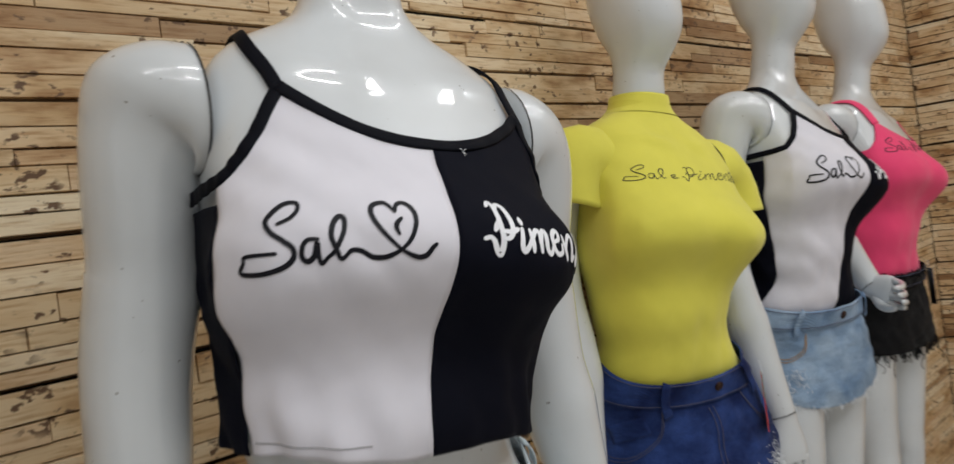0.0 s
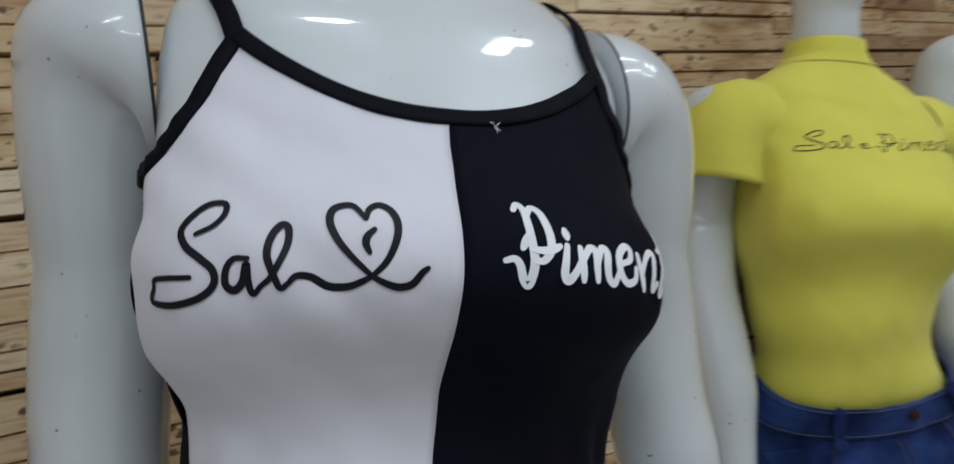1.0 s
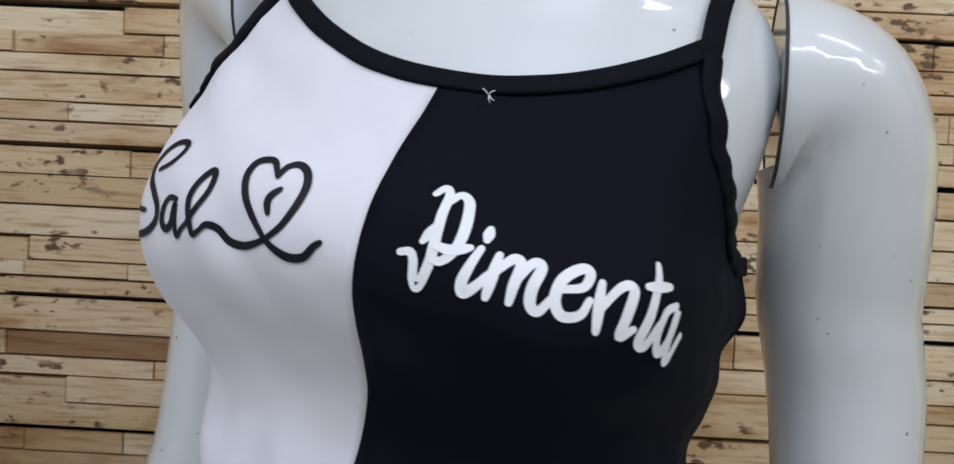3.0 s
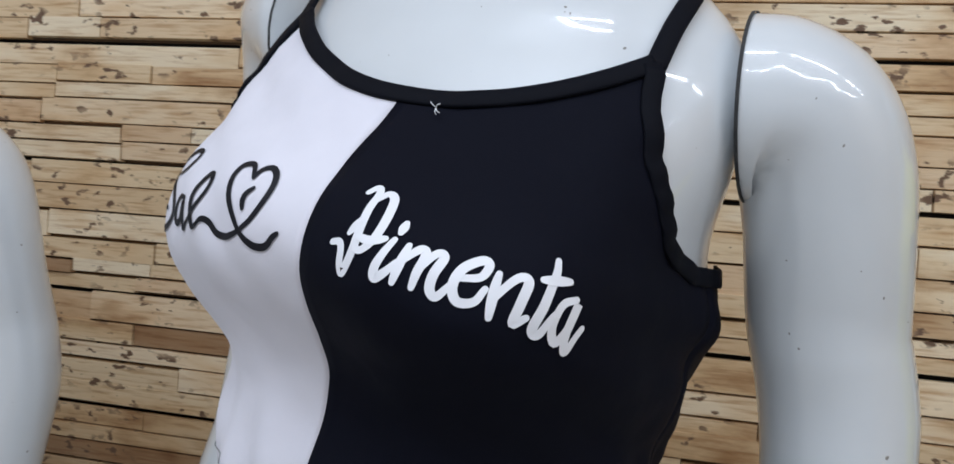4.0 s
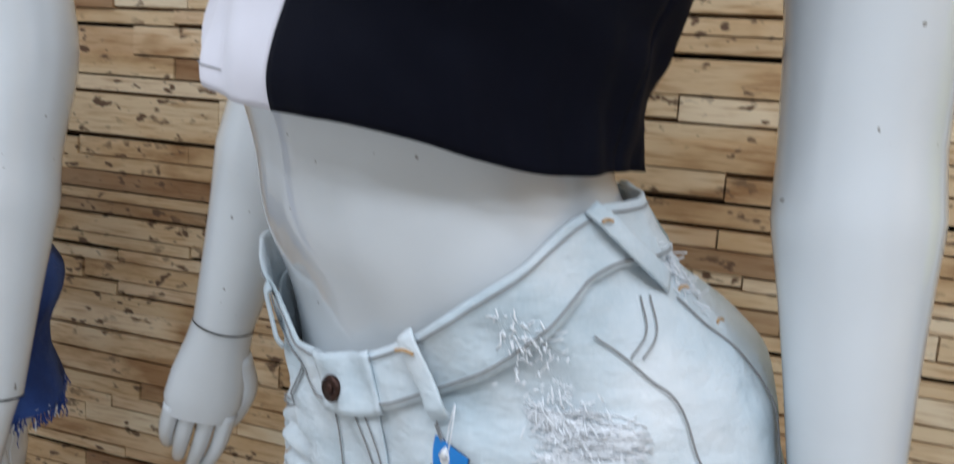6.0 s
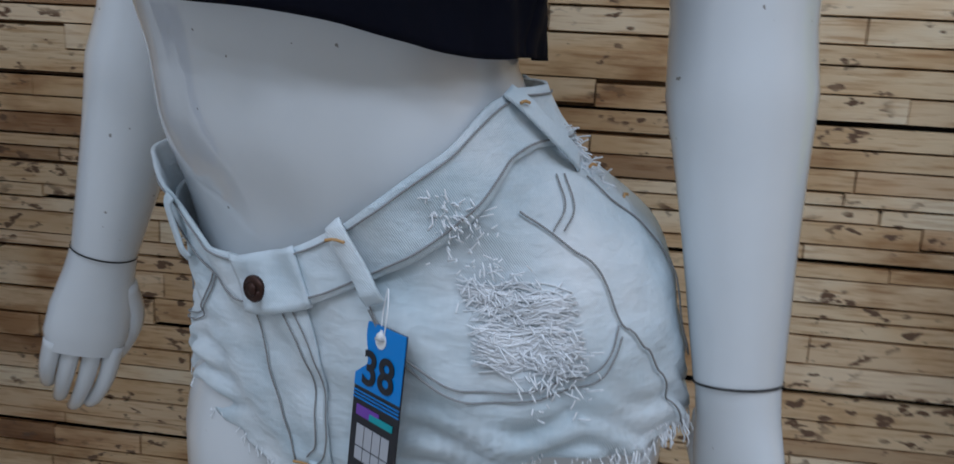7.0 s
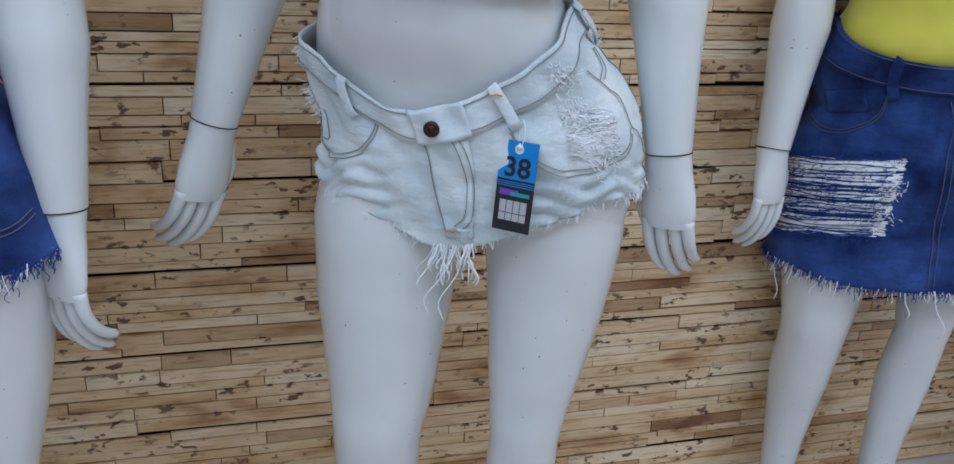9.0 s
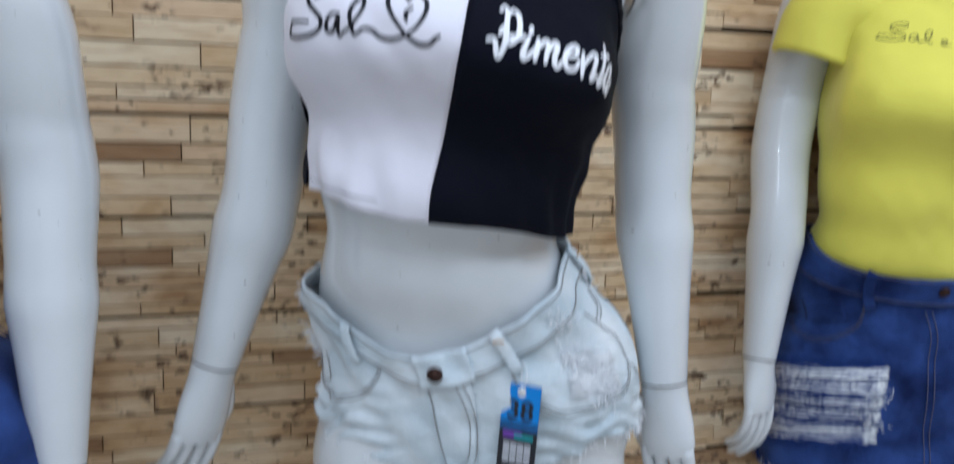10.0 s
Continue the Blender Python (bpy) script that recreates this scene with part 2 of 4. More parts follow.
# ---- mannequins ----
# height, centre x, centre y, half width, depth in front, depth behind
TORSO = [
    (0.7, 0.01, 0.055, 0.174, 0.085, 0.1), (0.8, 0.014, 0.05, 0.187, 0.103, 0.122), (0.86, 0.014, 0.048, 0.178, 0.113, 0.124),
    (0.92, -0.00423, 0.05625, 0.1751, 0.121, 0.1456), (0.98, -0.02992, 0.02529, 0.1438, 0.1106, 0.1156), (1.03, -0.03807, 0.003176, 0.1269, 0.09519, 0.09266),
    (1.08, -0.03944, -0.002271, 0.1342, 0.1017, 0.0913), (1.14, -0.02857, 0.002127, 0.1465, 0.1056, 0.09785), (1.2, -0.02181, 0.008444, 0.1597, 0.1022, 0.1088),
    (1.26, -0.01996, -0.0009554, 0.1581, 0.1081, 0.1138), (1.32, -0.011, -0.01, 0.164, 0.092, 0.108), (1.365, -0.004, -0.002, 0.162, 0.077, 0.1),
    (1.4, -0.004, 0.006, 0.147, 0.062, 0.085), (1.425, -0.002, 0.013, 0.118, 0.053, 0.07), (1.445, 0, 0.018, 0.08, 0.047, 0.058),
    (1.465, 0, 0.02, 0.057, 0.045, 0.05), (1.5, 0, 0.016, 0.049, 0.045, 0.047), (1.54, 0, 0.008, 0.048, 0.046, 0.047),
    (1.565, 0, 0, 0.054, 0.062, 0.055), (1.6, 0, -0.004, 0.066, 0.082, 0.078), (1.66, 0, -0.002, 0.075, 0.088, 0.095),
    (1.72, 0, 0.002, 0.07, 0.078, 0.09), (1.76, 0, 0.004, 0.05, 0.052, 0.066), (1.778, 0, 0.004, 0.018, 0.02, 0.024),
]
_T = np.array(TORSO)
_SLOPE = np.gradient(_T[:, 1:], _T[:, 0], axis=0)


def profile(z):
    i = int(np.clip(np.searchsorted(_T[:, 0], z) - 1, 0, len(_T) - 2))
    h = _T[i + 1, 0] - _T[i, 0]
    s = np.clip((z - _T[i, 0]) / h, 0, 1)
    a, b, c, d = 2 * s**3 - 3 * s**2 + 1, s**3 - 2 * s**2 + s, -2 * s**3 + 3 * s**2, s**3 - s**2
    return a * _T[i, 1:] + b * h * _SLOPE[i] + c * _T[i + 1, 1:] + d * h * _SLOPE[i + 1]


BUST_Z, BUST = 1.2115, 0.0772
TWIST = math.radians(-11.2)  # the hips stand turned against the shoulders


def bust_height(z):
    return math.exp(-(((z - BUST_Z) / (0.0697 if z > BUST_Z else 0.0511)) ** 2))


def bust(x, z):
    d = x + 0.0410
    low = (z - BUST_Z + 0.006) / (0.0697 if z > BUST_Z - 0.006 else 0.063)
    w = smooth(0.0, 0.08, d)
    h = (1 - w) * bust_height(z) + w * math.exp(-low * low)
    side = max(abs(d) - 0.1327, 0.0) / 0.0491
    return BUST * (1 + 0.177 * math.tanh(d / 0.06)) * h * math.exp(-side * side) * (1 - 0.13 * math.exp(-((d / 0.035) ** 2)))


def lean(p):
    """The shoulders slope: the upper body's height changes across it."""
    p[2] -= 0.14 * p[0] * smooth(1.08, 1.30, p[2])
    return p


def smooth(a, b, x):
    x = min(1.0, max(0.0, (x - a) / (b - a)))
    return x * x * (3 - 2 * x)


def hip_turn(p, cx, cy):
    """Turns the hips and legs about the body's own axis."""
    w = TWIST * smooth(1.06, 0.94, p[2])
    x, y, c, s = p[0] - cx, p[1] - cy, math.cos(w), math.sin(w)
    p[0], p[1] = cx + x * c - y * s, cy + x * s + y * c
    return p


def skin(theta, z, off=0.0):
    """The body's surface at an angle from straight ahead (to +x) and a height, moved outwards by off."""
    cx, cy, a, f, b = profile(z)
    s, c = math.sin(theta), math.cos(theta)
    n = 2.0 / 2.25
    px = math.copysign(abs(s) ** n, s)
    py = math.copysign(abs(c) ** n, c)
    x = cx + (a + off) * px
    y = cy - ((f + off) if c > 0 else (b + off)) * py
    if c > 0:
        x += (-0.0091 if s > 0 else -0.0243) * bust_height(z) * min(1.0, abs(s) * 1.3) * min(1.0, c * 3)
        y -= bust(x, z) * min(1.0, c * 3)
        if 0.88 < z < 1.12:
            d = x - cx
            soft = smooth(0.88, 0.95, z) * smooth(1.12, 1.05, z)
            y += soft * (0.0028 * math.exp(-((d / 0.012) ** 2)) + 0.0022 * math.exp(-(((abs(d) - 0.062) / 0.014) ** 2)))
        ridge = (z - 1.378 - 0.16 * abs(x)) / 0.010
        y -= 0.0055 * math.exp(-ridge * ridge) * smooth(0.012, 0.035, abs(x)) * smooth(0.14, 0.10, abs(x))
    return lean(hip_turn(np.array((x, y, z)), cx, cy))


def folded(off, fold, seed):
    """The same distance from the body, with the cloth's soft folds."""

    def outer(t, z):
        p = skin(t, z)
        q = noise.noise(Vector((p[0] * 14 + seed, p[1] * 14, p[2] * 26 + 30 * p[0])))
        w = noise.noise(Vector((p[0] * 45 + seed, p[1] * 45, p[2] * 45)))
        return off(t, z) + fold * (q + 0.35 * w)

    return outer


def hand_shape(s, wrist, down, out, size, curl):
    """A slack hand below the wrist: palm, four fingers and a thumb. out: towards the back of the hand's edge."""
    w, d = np.array(wrist, float), np.array(down, float) / np.linalg.norm(down)
    o = np.array(out, float)
    o = o - d * np.dot(o, d)
    o /= np.linalg.norm(o)
    n = np.cross(d, o)
    s.tube(curve_through([w, w + d * 0.022 * size, w + d * 0.05 * size, w + d * 0.075 * size, w + d * 0.092 * size], 3),
           np.interp(np.arange(13), [0, 3, 6, 9, 12], [0.0280, 0.030, 0.035, 0.036, 0.030]), 20, 0, np.interp(np.arange(13), [0, 3, 6, 9, 12], [0.92, 0.72, 0.52, 0.42, 0.36]), o)
    for i, (off, ln) in enumerate(((-0.026, 0.082), (-0.009, 0.096), (0.009, 0.090), (0.025, 0.072))):
        base = w + d * 0.082 * size + o * off
        bend = curl * (0.9 + 0.25 * i)
        p = [base, base + d * ln * 0.42 + n * bend * 0.10 * ln, base + d * ln * 0.78 + n * bend * 0.36 * ln - o * off * 0.15, base + d * ln * 0.98 + n * bend * 0.68 * ln - o * off * 0.3]
        s.tube(curve_through(p, 4), [*np.linspace(0.0090, 0.0060, 12), 0.0025], 10, 0, 1.0, o)
    t0 = w + d * 0.028 * size - o * 0.020
    p = [t0, t0 + d * 0.032 - o * 0.016 + n * 0.010 * curl, t0 + d * 0.066 - o * 0.015 + n * 0.026 * curl, t0 + d * 0.090 - o * 0.006 + n * 0.034 * curl]
    s.tube(curve_through(p, 4), [*np.linspace(0.0135, 0.0075, 12), 0.003], 10, 0, 1.0, o)


def ring_mark(s, p, q, side, ra, flat, width=0.0016):
    """A thin dark gap line round a joint."""
    s.tube([p, p + (q - p) * width / np.linalg.norm(q - p)], ra, 32, 1, flat, side, False)


def arm_shape(s, side, bend, hand_out, curl):
    """side: -1 or 1; bend: elbow, wrist and hand's end as (x, y, z)."""
    elbow, wrist, tip = (np.array(p, float) for p in bend)
    j = 0.1665 * side - 0.0095
    out, back = (0.049, 0.0) if side > 0 else (0.041, 0.020)
    pts = [(j, 0.014, 1.352), (j + 0.018 * side, 0.016 + back * 0.3, 1.352), (j + 0.034 * side, 0.020 + back * 0.7, 1.343), (j + (out - 0.006) * side, 0.026 + back, 1.322), (j + (out - 0.002) * side, 0.036 + back, 1.285), (j + out * side, 0.055 + back, 1.22)]
    rad = [0.058, 0.059, 0.058, 0.054, 0.051, 0.050]
    an = np.arange(28) * 2 * np.pi / 28
    # the shoulder turns from a disc facing sideways to a tube hanging down
    tilt = [0.0, 12.0, 40.0, 68.0, 84.0, 90.0]
    rings = []
    fine = curve_through([(*p, r, ti) for p, r, ti in zip(pts, rad, tilt)], 5)
    for x, y, z, r, ti in fine:
        ti = math.radians(ti)
        u = np.array((math.sin(ti) * side, 0, math.cos(ti)))
        rings.append(np.array((x, y, z)) + r * (np.cos(an)[:, None] * u + np.sin(an)[:, None] * np.array((0, 1.0, 0))))
    low = curve_through([pts[-1], 0.55 * np.array(pts[-1]) + 0.45 * elbow + (0.004 * side, 0.008, 0), elbow, 0.6 * elbow + 0.4 * wrist, wrist], 6)[1:]
    lr = np.interp(np.arange(len(low)) / (len(low) - 1), [0, 0.22, 0.47, 0.62, 0.85, 1.0], [0.050, 0.049, 0.045, 0.047, 0.035, 0.028])
    for i, (p, r) in enumerate(zip(low, lr)):
        t = low[min(i + 1, len(low) - 1)] - low[max(i - 1, 0)]
        t /= np.linalg.norm(t)
        u = np.array((side, 0, 0)) - t * t[0] * side
        u /= np.linalg.norm(u)
        v = np.cross(u, t) * side
        v = v if v[1] > 0 else -v
        rings.append(p + r * (np.cos(an)[:, None] * u + np.sin(an)[:, None] * v))
    k = len(s.v)
    s.rings(rings)
    ring_mark(s, np.array((j - 0.0008 * side, 0.014, 1.352)), np.array((j + side, 0.014, 1.352)), (0, 1, 0), 0.0592, 1.0, 0.0022)
    d = wrist - low[-3]
    ring_mark(s, wrist + d * 0.0, wrist + d, (side, 0, 0), 0.0287, 1.0)
    s.v[k:] = [tuple(lean(np.array(p))) for p in s.v[k:]]
    hand_shape(s, wrist, tip - wrist, hand_out, np.linalg.norm(tip - wrist) / 0.18, curl)


def mannequin(where, arms, label):
    s = Shape()
    an = np.arange(72) * 2 * np.pi / 72
    zs = [*np.arange(0.765, 1.46, 0.0125), *np.arange(1.46, 1.776, 0.012), 1.778]
    s.rings([[skin(t, z) for t in an] for z in zs])
    for (elbow, wrist, tip, out, curl), side in zip(arms, (-1, 1)):
        arm_shape(s, side, (elbow, wrist, tip), out, curl)
    for leg, thick in ((((-0.078, 0.060, 0.82), (-0.092, 0.060, 0.74), (-0.096, 0.062, 0.63), (-0.099, 0.052, 0.50), (-0.103, 0.044, 0.44), (-0.104, 0.06, 0.33), (-0.104, 0.07, 0.18), (-0.104, 0.07, 0.07)), (0.086, 0.093, 0.087, 0.070, 0.060, 0.056, 0.038, 0.031)),
                       (((0.098, 0.036, 0.82), (0.110, 0.033, 0.74), (0.108, 0.034, 0.63), (0.098, 0.030, 0.50), (0.095, 0.026, 0.44), (0.095, 0.045, 0.33), (0.094, 0.055, 0.18), (0.094, 0.055, 0.07)), (0.086, 0.087, 0.074, 0.054, 0.046, 0.049, 0.036, 0.030))):
        s.tube(curve_through(leg, 5), np.interp(np.arange(36), [0, 5, 10, 15, 20, 25, 30, 35], thick), 32)
        x = leg[-1][0]
        s.tube([(x, 0.085, 0.045), (x, 0.05, 0.045), (x, -0.01, 0.035), (x, -0.07, 0.024), (x, -0.12, 0.018), (x, -0.135, 0.014)], [0.022, 0.034, 0.038, 0.042, 0.036, 0.02], 20, 0, [0.9, 1.1, 0.85, 0.5, 0.42, 0.3], (1, 0, 0))
    ob = new("mannequin", s.mesh("mannequin", [MANNEQUIN, JOINT]))
    ob.matrix_world = where
    return tagged(ob, label, "mannequin", "mannequins along the wall")


# ---- garments laid over the body ----
def sheet(name, lo, hi, below, above, off, mat, cols=60, rows=40):
    """A cloth panel between two angles (each a function of the share of height) and two edges (functions of the angle)."""
    verts, faces = [], []
    for i in range(rows + 1):
        v = i / rows
        t0, t1 = lo(v), hi(v)
        for j in range(cols + 1):
            t = t0 + (t1 - t0) * j / cols
            z = below(t) + (above(t) - below(t)) * v
            p = skin(t, z, off(t, z))
            verts.append(p)
    n = cols + 1
    for i in range(rows):
        for j in range(cols):
            a = i * n + j
            faces.append((a, a + 1, a + n + 1, a + n))
    me = mesh_of(name, verts, faces, [mat])
    return me


def solid(ob, thick):
    m = ob.modifiers.new("thickness", "SOLIDIFY")
    m.thickness, m.offset = thick, 1.0
    return ob


def ribbon(points, outward, width, thick):
    """A flat band with rounded edges along points; outward: its face's direction at each point."""
    s = Shape()
    pts = np.array(points, float)
    rings = []
    for i, p in enumerate(pts):
        t = pts[min(i + 1, len(pts) - 1)] - pts[max(i - 1, 0)]
        t = t / (np.linalg.norm(t) + 1e-9)
        n = np.array(outward[i], float)
        n = n - t * np.dot(n, t)
        n /= np.linalg.norm(n) + 1e-9
        b = np.cross(t, n)
        w = width[i] if hasattr(width, "__len__") else width
        rings.append([p + b * x * w / 2 + n * y * thick for x, y in ((-1, 0), (-1, 0.7), (-0.8, 1), (0.8, 1), (1, 0.7), (1, 0))])
    s.rings(rings)
    return s


def outward_at(t, z, off):
    p = skin(t, z, off)
    a, b = skin(t + 0.02, z, off) - p, skin(t, z + 0.004, off) - p
    n = np.cross(a, b)
    return n / (np.linalg.norm(n) + 1e-12)


def on_cloth(t, z, off, lift):
    o = off(t, z)
    return skin(t, z, o) + outward_at(t, z, o) * lift, outward_at(t, z, o)


def stroke(s, points, off, width, lift=0.0018, mat=0):
    """A printed stroke: a thin ribbon that follows the cloth through points given as angle and height."""
    line = curve_through(points, 6)
    placed = [on_cloth(t, z, off, lift) for t, z in line]
    pts = np.array([p for p, _ in placed])
    rings = []
    for i in range(len(pts)):
        t = pts[min(i + 1, len(pts) - 1)] - pts[max(i - 1, 0)]
        t /= np.linalg.norm(t) + 1e-9
        b = np.cross(t, placed[i][1])
        k = i / (len(pts) - 1)
        w = width * (0.55 + 0.45 * math.sin(math.pi * min(1, max(0, 0.08 + 0.84 * k))))
        rings.append([pts[i] + b * c * w / 2 for c in (-1, 0, 1)])
    s.rings(rings, mat, False, False)
    for end in (0, -1):
        c, nrm = placed[end]
        a = rings[end][0] - c
        b = np.cross(nrm, a)
        k = len(s.v)
        s.v += [tuple(c)] + [tuple(c + a * math.cos(q) + b * math.sin(q)) for q in np.arange(8) * math.pi / 4]
        for q in range(8):
            s.f.append((k, k + 1 + q, k + 1 + (q + 1) % 8))
            s.m.append(mat)


# handwriting, one pen stroke after another: angle round the body in thousandths, height over 1.2 m in tenths of a millimetre
SAL = [
    [(-847, 439), (-778, 479), (-741, 533), (-745, 584), (-801, 581), (-863, 529), (-916, 456), (-890, 386), (-824, 328), (-771, 274), (-769, 206), (-827, 148), (-944, 116), (-1060, 128), (-1040, 191), (-1024, 233), (-858, 243)],
    [(-648, 328), (-695, 326), (-722, 281), (-725, 212), (-697, 184), (-667, 221), (-652, 305), (-647, 219), (-634, 166), (-606, 203)],
    [(-606, 203), (-570, 250), (-532, 373), (-526, 463), (-548, 482), (-576, 433), (-586, 343), (-563, 243), (-546, 191), (-523, 212)],
    [(-523, 212), (-500, 245), (-461, 238), (-414, 193), (-362, 188), (-322, 209), (-291, 235)],
]
HEART = [
    [(-291, 235), (-343, 329), (-382, 418), (-401, 498), (-391, 556), (-358, 579), (-327, 574), (-296, 514)],
    [(-296, 514), (-283, 562), (-254, 582), (-223, 553), (-209, 491), (-218, 406), (-249, 305), (-291, 235)],
    [(-291, 235), (-254, 197), (-219, 177), (-185, 190), (-158, 244), (-142, 266)],
]
CHILI = [
    [(-274, 462), (-296, 428), (-302, 391), (-294, 349)],
]
PIM = [
    [(94, 562), (113, 594), (129, 563), (126, 485), (124, 390), (120, 295), (108, 224), (89, 163), (77, 202), (74, 270), (62, 302), (37, 295)],
    [(119, 429), (92, 356)],
    [(135, 536), (158, 574), (184, 551), (194, 484), (192, 403), (176, 333), (147, 287), (123, 290)],
    [(123, 349), (163, 339), (196, 350), (219, 362)],
    [(249, 366), (225, 288), (209, 217), (216, 176), (246, 209), (280, 268)],
    [(263, 452), (260, 403)],
    [(302, 352), (289, 256), (277, 171)],
    [(289, 269), (343, 344), (367, 320), (352, 235), (343, 164)],
    [(348, 235), (399, 337), (429, 326), (408, 241), (405, 170), (429, 142), (468, 203)],
]
ENTA = [
    [(501, 248), (570, 267), (589, 325), (561, 346), (501, 291), (479, 204), (502, 138), (560, 149), (594, 216)],
    [(630, 299), (625, 189), (617, 85)],
    [(625, 172), (698, 294), (740, 280), (726, 161), (708, 72), (757, 110)],
    [(815, 410), (825, 333), (813, 180), (784, 55), (810, 36), (857, 144)],
    [(786, 308), (882, 316)],
    [(918, 229), (877, 196), (856, 71), (871, 1), (909, 67), (927, 211), (902, -11), (911, -41), (957, 81)],
]
PIMENTA = PIM + ENTA
LETTER_E = [[(-440, 230), (-400, 270), (-410, 310), (-450, 270), (-430, 200), (-370, 220)]]


def print_strokes(name, strokes, mat, parent, off, width, label="", across=1.0, tall=1.0, turn=0.0, rise=0.0, level=0.0):
    """Lays pen strokes on the cloth. across, tall: stretch; turn, rise: moves round the body and up; level: takes out their slope."""
    s = Shape()
    for st in strokes:
        stroke(s, [(turn + u * across / 1000, 1.2 + rise + (v * tall + u * level) / 10000) for u, v in st], off, width)
    return part(name, s.mesh(name, [mat]), parent, label)


def top_edge(t):
    """The camisole's upper edge: neckline, strap points, armholes, back."""
    u = abs(t)
    if u < 0.75:
        return 1.3135 + (0.044 if t > 0 else 0.049) * (math.sin(u) / 0.682) ** 2.0
    if t > 0:
        return float(np.interp(u, (0.75, 0.80, 0.92, 1.10, 1.28, 1.42, 1.75, 3.1), (1.3575, 1.333, 1.304, 1.279, 1.253, 1.241, 1.238, 1.262)))
    return float(np.interp(u, (0.75, 0.90, 1.03, 1.24, 1.40, 1.76, 3.1), (1.3625, 1.328, 1.303, 1.281, 1.276, 1.272, 1.262)))


def camisole(where, low, label, long_body=False):
    """Two-tone camisole: white and black halves meeting in front, black sides and back, bound edges, thin straps."""
    ob = thing("camisole" if not long_body else "bodysuit", label, "top", "printed tops", where)

    def loose(t, z):
        hang = 0.0 if long_body else smooth(1.17, 1.06, z)
        pull = 0.0022 * math.sin(95 * (z + 0.10 * t) + 2.5 * math.sin(3 * t)) * smooth(0.55, 1.1, abs(t)) * smooth(1.26, 1.18, z)
        ripple = 0.0022 * hang * math.sin(21 * t + 30 * z)
        return 0.005 + 0.020 * hang * (0.25 + 0.75 * max(0.0, math.cos(t)) ** 2) + 0.004 * hang + pull + ripple

    off = folded(loose, 0.0032, 3.0)

    def hem(t):
        return low(t)

    def seam(v):
        return float(np.interp(1.056 + 0.258 * v, (1.056, 1.154, 1.205, 1.254, 1.308), (-0.090, -0.078, -0.066, -0.040, -0.012)))

    side_w = -1.5 if long_body else -1.28
    part("white_panel", sheet("white_panel", lambda v: side_w, seam, hem, top_edge, off, WHITE_KNIT, 44, 60), ob, "white knit half of the front")
    part("black_panel", sheet("black_panel", seam, lambda v: 1.5, hem, top_edge, off, BLACK_KNIT, 50, 60), ob, "black knit half of the front")
    part("back_panel", sheet("back_panel", lambda v: 1.5, lambda v: 2 * math.pi + side_w, hem, top_edge, off, BLACK_KNIT, 60, 40), ob, "black knit sides and back")
    for c in list(ob.children):
        solid(c, 0.0012)
    # bound neckline and armholes
    neck = [(t, top_edge(t)) for t in np.linspace(-0.75, 0.75, 60)]
    part("neck_binding", ribbon([skin(t, z, off(t, z) + 0.001) for t, z in neck], [outward_at(t, z, 0.005) for t, z in neck], 0.0115, 0.0028).mesh("neck_binding", [BLACK_TRIM]), ob)
    for sg in (-1, 1):
        hole = [(sg * t, top_edge(sg * t)) for t in np.linspace(0.74, 1.9, 48)]
        part("armhole_binding", ribbon([skin(t, z, off(t, z) + 0.001 + 0.0008 * math.sin(60 * t)) for t, z in hole], [outward_at(t, z, 0.005) for t, z in hole], 0.0115, 0.0028).mesh("armhole_binding", [BLACK_TRIM]), ob)
        a = skin(sg * 0.755, top_edge(sg * 0.749) - 0.003, 0.006)
        strap = [a, *(skin(sg * t, z, 0.004) for t, z in ((0.83, 1.380), (0.98, 1.400), (1.20, 1.415), (1.50, 1.424), (1.80, 1.425), (2.2, 1.412), (2.45, 1.37), (2.55, 1.30), (2.55, 1.25)))]
        line = curve_through(strap, 6)
        ang = [math.atan2(p[0], -p[1]) for p in line]
        part("strap", ribbon(line, [np.array((0.5 * math.sin(q), -math.cos(q), 0.9)) for q in ang], 0.0125, 0.0028).mesh("strap", [BLACK_TRIM]), ob)
    return ob, off


def seg(points, mat, parent, name, r=0.0008, label=""):
    s = Shape()
    s.tube(curve_through(points, 5), r, 6)
    return part(name, s.mesh(name, [mat]), parent, label)


def surface_line(tz, off, lift):
    return [skin(t, z, off(t, z) + lift) for t, z in tz]


def garment_stitch(parent, tz, off, mat, r=0.0007, lift=0.0012, wave=0.0):
    line = curve_through([(t, z) for t, z in tz], 8)
    s = Shape()
    s.tube([skin(t, z + wave * math.sin(70 * t), off(t, z) + lift) for t, z in line], r, 5)
    return part("stitching", s.mesh("stitching", [mat]), parent)


